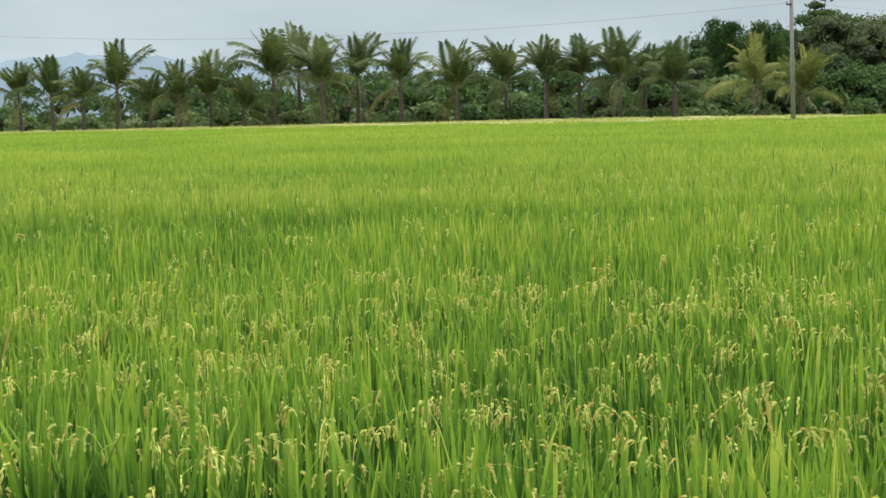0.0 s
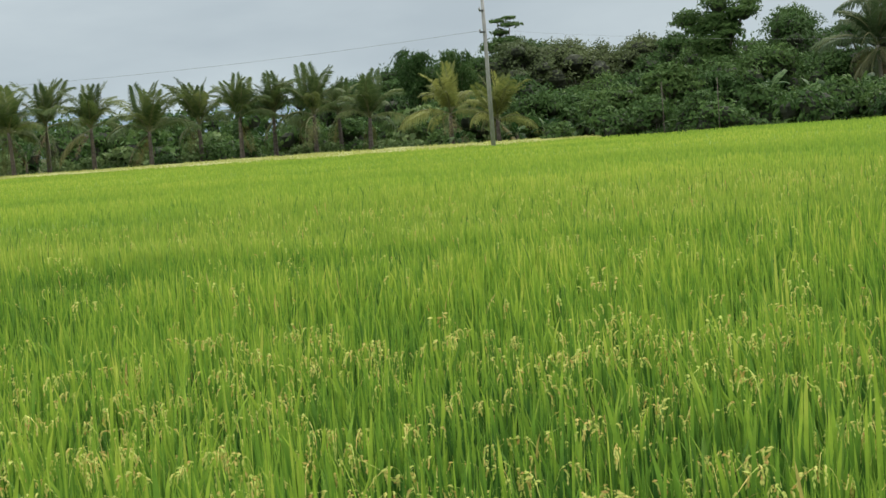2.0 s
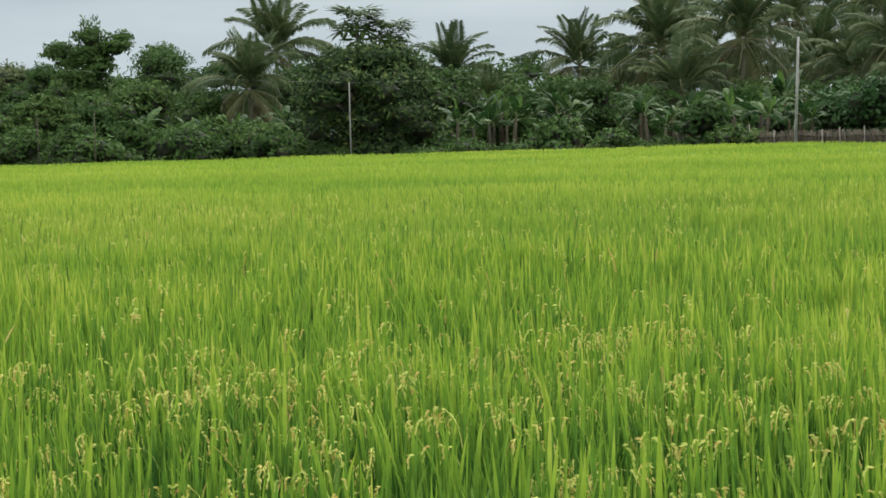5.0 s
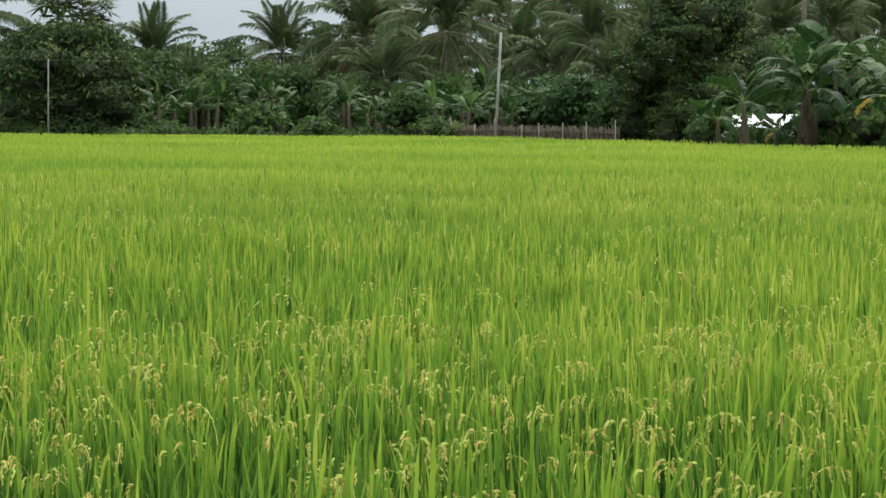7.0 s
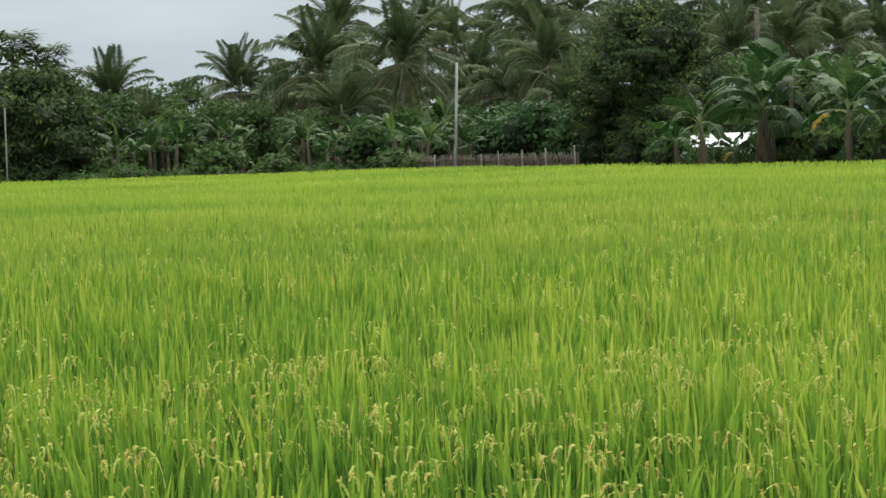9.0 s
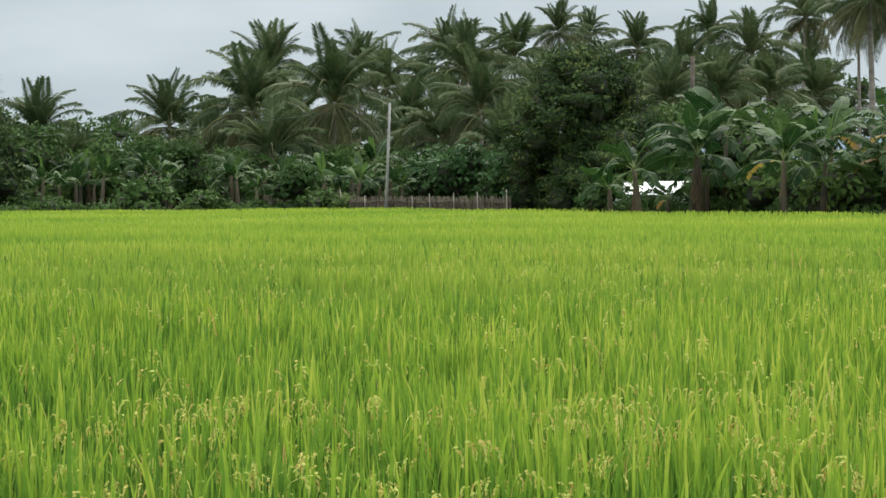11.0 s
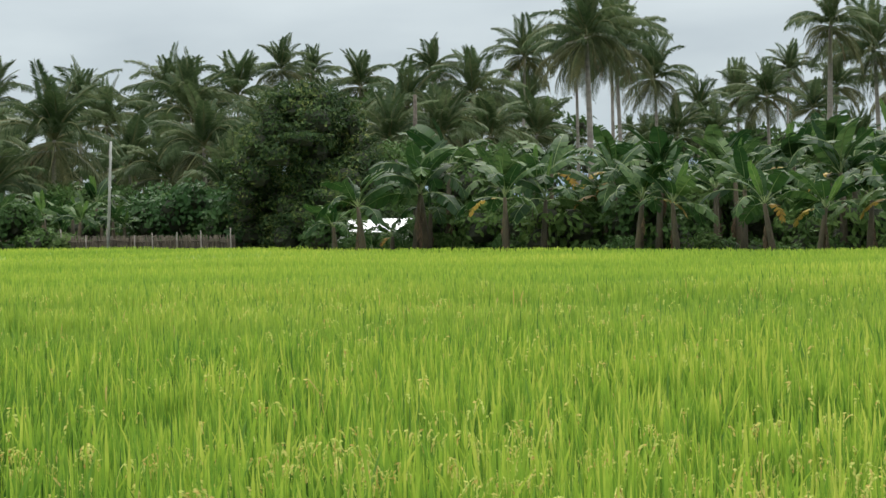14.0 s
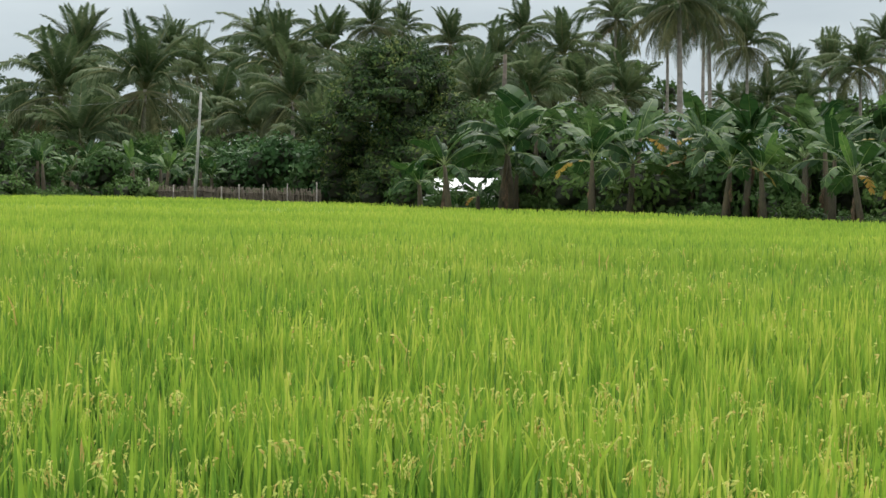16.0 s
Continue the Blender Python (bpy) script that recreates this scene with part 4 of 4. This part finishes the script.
for _x, _y, _s in ((1.2, 80.5, 1.15), (0.1, 82.0, 1.2), (2.2, 79.0, 1.1), (-17.4, 83.0, 1.7), (-21.0, 82.0, 1.6), (7.7, 84.0, 1.9), (8.6, 86.0, 2.0), (6.6, 85.0, 1.8), (10.6, 75.0, 1.7), (11.6, 77.0, 1.8), (9.6, 76.0, 1.7)):
    copy_thing(SHRUBS[6], pose(_x, _y, 0, 0, 0, 50 * _y) @ Matrix.Scale(_s * 0.6, 4))
more_shrubs(_rng, -6.5, 75.8, 1.2, 68.2, 11, 0.3, 0.28, (0, 4, 1))
more_shrubs(_rng, 7.6, 58.2, 19.5, 42.5, 34, 2.6, 0.42, (3, 0, 4))
more_shrubs(_rng, -60, 92, -34, 88, 20, 8, 1.1, (3, 0, 3))
more_shrubs(_rng, -70, 104, -30, 97, 20, 4, 0.85, (6,))


# ---- banana plants ----
def banana_leaf(name, e0, e1, seed, mat, torn=0.5, width=0.14, fold=0.35, rib=None):
    """A banana leaf one metre long: stalk, midrib and a blade split into strips."""
    rng = np.random.default_rng(seed)
    steps = 10
    pts, p = [np.zeros(3)], np.zeros(3)
    for i in range(steps):
        a = radians(e0 + (e1 - e0) * ((i + 0.5) / steps) ** 1.2)
        p = p + np.array([math.cos(a), 0.02 * math.sin(i), math.sin(a)]) / steps
        pts.append(p)
    v, q, t = tube(pts, np.linspace(0.011, 0.003, steps + 1), 3, False)
    nq0 = len(q)
    def wide(f):
        return width * max(0.05, math.sin(math.pi * min(1.0, (f - 0.12) / 0.90)) ** 0.5) if f > 0.13 else 0.02

    for sd in (-1, 1):
        drop, gap = fold * 0.6, 0.0
        for i in range(2 * 2, steps * 2):
            f0, f1 = i / (2 * steps), (i + 1) / (2 * steps)
            u, w = i // 2, (i % 2) / 2
            a0, a1 = pts[u] + (pts[u + 1] - pts[u]) * w, pts[u] + (pts[u + 1] - pts[u]) * (w + 0.5)
            way = (a1 - a0) / np.linalg.norm(a1 - a0)
            tear = rng.random() < torn * 0.55
            last = drop
            drop = drop * 0.7 + 0.3 * fold * rng.uniform(0.2, 1.8)
            if tear:
                last = drop = fold * rng.uniform(0.0, 2.0)
            o0 = np.array([0, sd, -last]) * wide(f0) / math.sqrt(1 + last * last)
            o1 = np.array([0, sd, -drop]) * wide(f1) / math.sqrt(1 + drop * drop)
            k, lead, gap = len(v), way * 0.05, way * 0.024 * tear
            v += [tuple(a0), tuple(a1), tuple(a1 + o1 + lead), tuple(a0 + o0 + lead + gap)]
            q.append((k, k + 1, k + 2, k + 3) if sd < 0 else (k + 3, k + 2, k + 1, k))
    return raw_mesh(name, v, q, None, [mat, rib or M_MIDRIB], quad_mat=np.array([1] * nq0 + [0] * (len(q) - nq0)))


BLEAVES = {"up": [banana_leaf("banana_leaf", 88, 78, 1, M_BANANA_NEW, 0.1, 0.11, -0.4), banana_leaf("banana_leaf", 76, 40, 2, M_BANANA, 0.3, 0.17, 0.1), banana_leaf("banana_leaf", 84, 60, 12, M_BANANA, 0.2, 0.16, 0.0)],
           "arch": [banana_leaf("banana_leaf", 78, -15, 3, M_BANANA, 0.6, 0.152), banana_leaf("banana_leaf", 70, -42, 4, M_BANANA, 0.8, 0.156), banana_leaf("banana_leaf", 62, 5, 5, M_BANANA, 0.5, 0.16, 0.25),
                    banana_leaf("banana_leaf", 72, 18, 15, M_BANANA, 0.4, 0.15, 0.2), banana_leaf("banana_leaf", 50, -55, 16, M_BANANA, 0.9, 0.155, 0.45)],
           "hang": [banana_leaf("banana_leaf", 44, -78, 6, M_BANANA, 0.9, 0.17, 0.45), banana_leaf("banana_leaf", 18, -68, 7, M_BANANA, 0.9, 0.16, 0.5)],
           "yellow": [banana_leaf("yellow_leaf", 25, -66, 8, M_BANANA_YELLOW, 0.9, 0.12, 0.5)],
           "dry": [banana_leaf("dry_leaf", -78, -91, 9, M_BANANA_DRY, 0.9, 0.10, 0.9, M_BSTEM), banana_leaf("dry_leaf", -86, -93, 10, M_BANANA_DRY, 0.9, 0.09, 1.1, M_BSTEM)]}


def banana(rng, x, y, top, yellow=0, full=True):
    """A banana plant with its leaves from the head of a sheathed stem."""
    thing = root("banana_plant", x, y, 0, rng.uniform(0, 360), "banana plant with broad torn green leaves" + (" and a yellowed one" if yellow else ""),
                 "banana plant", "banana plants along the field")
    stem, reach = top * 0.62, top * (0.46 if full else 0.37)
    lean = rng.normal(0, 0.05, 2)
    head = (lean[0] * stem, lean[1] * stem, stem)
    child("stem", tube_mesh("stem", [(0, 0, 0), (lean[0] * stem * 0.4, lean[1] * stem * 0.4, stem * 0.5), head], [0.12, 0.095, 0.05], M_BSTEM, 7), thing)
    turn = rng.uniform(0, 360)
    plan = ["up"] * 2 + ["arch"] * (6 if full else 5) + ["hang"] * (3 if full else 1)
    for key in plan:
        turn += 137.5 + rng.normal(0, 12)
        child("leaf", BLEAVES[key][rng.integers(len(BLEAVES[key]))], thing,
              pose(head[0], head[1], head[2] - 0.05 * (key == "hang"), rng.normal(0, 20), 0, turn) @ Matrix.Scale(reach * rng.uniform(0.8, 1.1) * (0.72 if key == "up" else 1.0), 4))
    for i in range(yellow):
        child("yellow_leaf", BLEAVES["yellow"][0], thing, pose(head[0], head[1], head[2] - 0.1, 0, 0, 200 + 80 * i) @ Matrix.Scale(reach * 0.85, 4), "yellowed leaf")
    for i in range(rng.integers(4, 7) if full else rng.integers(1, 4)):
        child("dry_leaf", BLEAVES["dry"][i % 2], thing, pose(head[0] * 0.9, head[1] * 0.9, stem * rng.uniform(0.7, 0.97), 0, 0, rng.uniform(0, 360)) @ Matrix.Scale(reach * rng.uniform(0.45, 0.7), 4),
              "dry brown leaf")
    return thing


_rng = np.random.default_rng(55)
FRONT_BANANAS = [
    (4.8, 58.2, 3.3, 0), (6.3, 59.3, 3.9, 0), (8.4, 55.4, 3.6, 1), (9.6, 56.5, 3.5, 0), (11.1, 51.3, 3.4, 1), (12.0, 50.5, 3.2, 0),
    (7.7, 62.5, 5.0, 0), (8.9, 60.5, 4.2, 0), (7.0, 61.5, 3.0, 0), (4.2, 61.6, 2.4, 0), (5.9, 62.0, 1.9, 1), (5.3, 61.8, 1.3, 0), (6.85, 60.3, 4.4, 0),
    (13.7, 50.6, 3.7, 0), (13.8, 48.1, 3.1, 1), (14.4, 46.7, 2.9, 1), (15.7, 46.9, 3.2, 0), (15.8, 45.0, 3.2, 1),
]
for bx, by, bt, yl in FRONT_BANANAS:
    banana(_rng, bx, by, bt, yl)
for i in range(66):
    s, d = _rng.random(), 2.0 + 13 * _rng.random()
    bx, by = 6.0 + 13.0 * s + 0.72 * d, 58.0 - 14.0 * s + 0.62 * d
    banana(_rng, bx, by, 4.05 + 0.06 * d + _rng.normal(0, 0.32), 1 if _rng.random() < 0.35 else 0, False)
for i in range(46):
    s, d = _rng.random(), 10 * _rng.random()
    banana(_rng, -17.0 + 15.0 * s, 75.6 + 1.0 * s + d, 2.6 + 0.12 * d + _rng.normal(0, 0.3), 0, False)
for i in range(9):
    banana(_rng, -31.0 + 8 * _rng.random(), 79.0 + 8 * _rng.random(), 2.9 + _rng.normal(0, 0.3), 0, False)
for i in range(30):
    s = _rng.random()
    banana(_rng, -92.0 + 52.0 * s, 88.0 + 4.0 * s + 7 * _rng.random(), 2.6 + _rng.normal(0, 0.3), 0, False)


for bx, by, bt in ((-42.5, 80.5, 1.7), (-40.6, 79.5, 2.0), (-38.8, 79.0, 1.6), (-36.6, 77.5, 1.8), (-47.0, 83.0, 1.6)):
    banana(_rng, bx, by, bt, 0, True)


# ---- a clump of bamboo behind the young palms ----
def bamboo(x, y, top, spread_by, culms, seed):
    """Thin culms that arch over at the top, each hung with small leaves."""
    rng = np.random.default_rng(seed)
    thing = root("bamboo_clump", x, y, 0, 0, "dark green clump of bamboo with nodding feathery tops", "bamboo")
    vs, n = [], 0
    for i in range(culms):
        a, h = rng.uniform(0, 2 * math.pi), top * rng.uniform(0.7, 1.08)
        reach = spread_by * rng.uniform(0.35, 1.0)
        path = [(math.cos(a) * reach * (0.15 + 0.85 * f ** 3), math.sin(a) * reach * (0.15 + 0.85 * f ** 3), h * math.sin(min(f, 1.0) * 1.95) / math.sin(1.57)) for f in np.linspace(0, 1, 10)]
        child("culm", tube_mesh("culm", path, np.linspace(0.05, 0.01, 10), M_RACHIS, 5), thing)
        k = 420
        f = rng.uniform(0.25, 1.0, k) * 9
        lo = np.minimum(f.astype(int), 8)
        p = np.array(path)
        c = p[lo] + (p[lo + 1] - p[lo]) * (f - lo)[:, None] + rng.normal(0, 0.15, (k, 3))
        d = np.stack([rng.normal(0, 0.6, k), rng.normal(0, 0.6, k), -rng.uniform(0.3, 1.3, k)], -1)
        d /= np.linalg.norm(d, axis=1)[:, None]
        w = np.cross(d, rng.normal(0, 1, (k, 3)))
        w *= 0.032 / np.linalg.norm(w, axis=1)[:, None]
        long = rng.uniform(0.22, 0.40, k)[:, None]
        vs.append(np.stack([c, c + d * long * 0.4 + w, c + d * long, c + d * long * 0.4 - w], 1).reshape(-1, 3))
        n += k
    j = np.arange(n)[:, None] * 4
    child("leaves", raw_mesh("leaves", np.concatenate(vs), j + np.array([0, 1, 2, 3]), None, [M_TREE]), thing)


bamboo(-60.0, 101.0, 5.8, 1.7, 16, 3)
bamboo(-57.2, 101.0, 5.6, 1.6, 14, 4)


# ---- the woods behind ----
def build_far_woods(seed, x0, x1, count, spots, heights, leaves, mat, y0, label):
    """A deep belt of tree tops, too far off to count."""
    rng = np.random.default_rng(seed)
    lobes = []
    for i in range(count):
        x = x0 + (x1 - x0) * rng.random()
        y = y0 + 25 * rng.random() - 0.002 * (x + 20) ** 2
        h = np.interp(x, spots, heights) * rng.uniform(0.62, 1.05)
        r = rng.uniform(1.0, 2.2)
        lobes.append((x, y, max(h - r * 0.8, 0.8), r, r * 0.85))
        z = h - 2.2
        while z > 1.0:
            lobes.append((x + rng.normal(0, 0.8), y - 0.5 + rng.normal(0, 0.5), z, rng.uniform(1.2, 2.0), 1.6))
            z -= 2.0
    v, t = foliage_arrays(rng, lobes, leaves, 0.56, 0.4, core=0.34)
    tagged(new("far_woods", raw_mesh("far_woods", v, None, t, [mat, M_TWIG_SHADE], tri_mat=(np.arange(len(t)) >= 2 * leaves).astype(int))), label, "woods", kind="stuff")


build_far_woods(66, -70, 75, 230, (-70, -40, -16, -8, 14, 24, 31, 75), (7.5, 8.0, 6.8, 8.5, 11.5, 10.5, 9.2, 9.0), 62000, M_TREE, 150, "dark green woods far behind the palms")
build_far_woods(67, -140, -62, 150, (-140, -100, -62), (5.0, 5.2, 6.5), 36000, M_SHRUB, 138, "green scrub and woods far behind the young palms")


def build_hills():
    """A low blue range on the horizon, and its hazy end behind the palms."""
    v, q = [], []

    def ridge(line, n):
        k0 = len(v)
        for i in range(n):
            x, y, f = line(i / (n - 1))
            v.extend([(x, y, -5), (x + 8, y + 60, max(f, 8) * 0.55), (x + 12, y + 160, max(f, 8)), (x + 20, y + 500, -5)])
        for i in range(n - 1):
            for j in range(3):
                k = k0 + 4 * i + j
                q.append((k, k + 4, k + 5, k + 1))

    def west(s):
        x = -2700 + 2400 * s
        f = 50 + 22 * math.exp(-((x + 1925) / 60) ** 2) + 14 * math.exp(-((x + 1866) / 30) ** 2) + 7 * math.sin(x * 0.021) + 6 * abs(math.sin(x * 0.057 + 1)) + 4 * abs(math.sin(x * 0.131)) \
            + 2.5 * math.sin(x * 0.29) - 0.02 * max(0, x + 1850)
        return x, 1500 + (x + 1900) * 0.95, f

    def north(s):
        x = 60 + 1100 * s
        f = 92 + 13 * math.sin(x * 0.011 + 0.6) + 5 * abs(math.sin(x * 0.043)) + 2 * math.sin(x * 0.17)
        return x, 2450 - 0.1 * x, f * math.sin(math.pi * min(1.0, 0.12 + s)) ** 0.5

    ridge(west, 240)
    ridge(north, 110)
    tagged(new("hills", raw_mesh("hills", v, q, None, [M_HILL_HAZE], smooth=True)), "hazy blue hills on the horizon", "hills", kind="structure")


build_hills()


# ---- poles, cables, fence, house ----
def pole(name, x, y, tall, radius, label, lean=(0, 0), mat=None, arms=()):
    thing = root(name, x, y, 0, 0, label, "pole")
    top = (lean[0], lean[1], tall)
    child("shaft", tube_mesh("shaft", [(0, 0, 0), (lean[0] * 0.5, lean[1] * 0.5, tall * 0.5), top], [radius * 1.15, radius, radius * 0.8], mat or M_POLE, 10), thing)
    for z, half in arms:
        f = z / tall
        v, q = [], []
        box_into(v, q, (lean[0] * f - half, -0.03 - radius, z - 0.03), (lean[0] * f + half * 0.5, -radius + 0.015, z + 0.03))
        arm = child("crossarm", raw_mesh("crossarm", v, q, None, [M_METAL]), thing)
        vv, qq, tt = tube([(lean[0] * f - half * 0.9, -radius, z + 0.03), (lean[0] * f - half * 0.9, -radius, z + 0.13)], [0.035, 0.025], 8)
        child("insulator", raw_mesh("insulator", vv, qq, tt, [M_POLE], smooth=True), arm)
    return thing


pole("utility_pole", -35.8, 66.3, 6.35, 0.080, "slim grey concrete utility pole with cables", (-0.02, 0.0), M_CEMENT, arms=((5.1, 0.16), (5.9, 0.12)))
pole("short_pole", -19.65, 74.1, 3.55, 0.030, "thin pale pole with cables in front of the thicket", (0.02, 0), M_CEMENT)
pole("leaning_pole", -3.08, 73.3, 4.58, 0.055, "leaning weathered wooden pole beside the bamboo fence", (0.19, 0.0))
pole("thin_pole", -30.6, 70.3, 2.75, 0.017, "thin grey post at the trees' edge", (0, 0), M_TRUNK_DARK)
pole("thin_pole", -28.65, 71.0, 2.75, 0.017, "thin grey post at the trees' edge", (0.03, 0), M_TRUNK_DARK)
pole("dead_palm_trunk", 7.75, 72.5, 6.1, 0.085, "bare dead palm trunk standing among bananas", (0.05, 0), M_TRUNK_DARK)


def cable(a, b, sag, radius=0.012):
    a, b = Vector(a), Vector(b)
    pts = [a.lerp(b, i / 24) - Vector((0, 0, sag * 4 * (i / 24) * (1 - i / 24))) for i in range(25)]
    tagged(new("power_cable", tube_mesh("power_cable", pts, [radius] * 25, M_CABLE, 5)), "thin dark sagging overhead power cable", "cable", "overhead cables")


cable((-35.9, 66.2, 5.16), (-112.0, 52.0, 10.7), 2.45, 0.0055)
cable((-35.8, 66.2, 5.2), (-19.65, 74.0, 3.55), 0.25, 0.003)
cable((-19.65, 74.0, 3.55), (-2.9, 73.25, 4.54), 0.35, 0.003)


def build_fence():
    """Split bamboo wattle between posts."""
    x0, y0, x1, y1 = -4.9, 76.0, 1.3, 69.0
    length, turn = math.hypot(x1 - x0, y1 - y0), math.degrees(math.atan2(y1 - y0, x1 - x0))
    fence = root("bamboo_fence", x0, y0, 0, turn, "low weathered bamboo fence of upright slats at the field's edge", "fence")
    rng = np.random.default_rng(77)
    shapes = []
    for i in range(9):
        h = 1.16 + 0.12 * rng.random() ** 1.5
        v, q, t = tube([(0, 0, 0), (rng.normal(0, 0.02), 0, h * 0.5), (rng.normal(0, 0.05), 0, h)], [0.027, 0.026, 0.018], 4)
        shapes.append(raw_mesh("slat", v, q, t, [M_BAMBOO], smooth=True))
    n = int(length / 0.036)
    for i in range(n):
        if rng.random() < 0.97:
            child("slat", shapes[rng.integers(9)], fence, pose(i * 0.036 + rng.normal(0, 0.01), rng.normal(0, 0.012), 0, rng.normal(0, 2), rng.normal(0, 3.5), 0))
    cols = np.linspace(0, length, 150)
    v, q = [], []
    for x in cols:
        top = 1.10 + 0.05 * math.sin(2.1 * x) + rng.normal(0, 0.02)
        v += [(x, 0.05, 0), (x, 0.05, top), (x, 0.065, top), (x, 0.065, 0)]
    for i in range(len(cols) - 1):
        q += [(4 * i + j, 4 * i + 4 + j, 4 * i + 5 + j, 4 * i + 1 + j) for j in range(3)]
    child("mat", raw_mesh("mat", v, q, None, [M_BAMBOO]), fence, label="woven split-bamboo mat")
    for z in (0.35, 0.72, 1.05):
        pts = [(length * f / 6, -0.04, z + rng.normal(0, 0.025)) for f in range(7)]
        child("rail", tube_mesh("rail", pts, [0.018] * 7, M_BAMBOO, 5), fence)
    for i in range(8):
        s = (i + 0.4 * rng.random()) * length / 7.4
        child("post", tube_mesh("post", [(s, -0.08, 0), (s + rng.normal(0, 0.04), -0.08, 1.28 + 0.26 * rng.random())], [0.026, 0.020], M_TRUNK, 6), fence, label="pale weathered post")


build_fence()


def build_shed():
    """A low pale shed behind the trees: walls, a pitched sheet roof and a door."""
    shed = root("shed", 5.7, 66.6, -0.10, -25, "low whitewashed shed with a pale sheet roof behind banana plants", "shed")
    for lo, hi in (((-1.2, 0, 0), (-0.4, 0.12, 1.42)), ((0.3, 0, 0), (1.2, 0.12, 1.42)), ((-0.4, 0, 1.38), (0.3, 0.12, 1.42)),
                   ((-1.2, 1.9, 0), (1.2, 2.02, 1.42)), ((-1.2, 0.12, 0), (-1.08, 1.9, 1.42)), ((1.08, 0.12, 0), (1.2, 1.9, 1.42))):
        v, q = [], []
        box_into(v, q, lo, hi)
        child("wall", raw_mesh("wall", v, q, None, [M_WHITE]), shed)
    for sd in (0, 1):
        v, q = [], []
        for i in range(61):
            x = -1.4 + 2.8 * i / 60
            w = 0.016 * math.sin(i * math.pi / 1.5)
            y0, y1 = (-0.25, 1.01) if sd == 0 else (2.27, 1.01)
            v += [(x, y0, 1.40 + w), (x, y1, 1.82 + w), (x, y0, 1.39 + w), (x, y1, 1.81 + w)]
        for i in range(60):
            k = 4 * i
            q += [(k, k + 4, k + 5, k + 1), (k + 2, k + 3, k + 7, k + 6), (k, k + 2, k + 6, k + 4)]
        child("roof_sheet", raw_mesh("roof_sheet", v, q, None, [M_ROOF]), shed)
    v, q = [], []
    box_into(v, q, (-0.4, 0.03, 0), (0.3, 0.08, 1.38))
    child("door", raw_mesh("door", v, q, None, [M_BAMBOO]), shed)


build_shed()
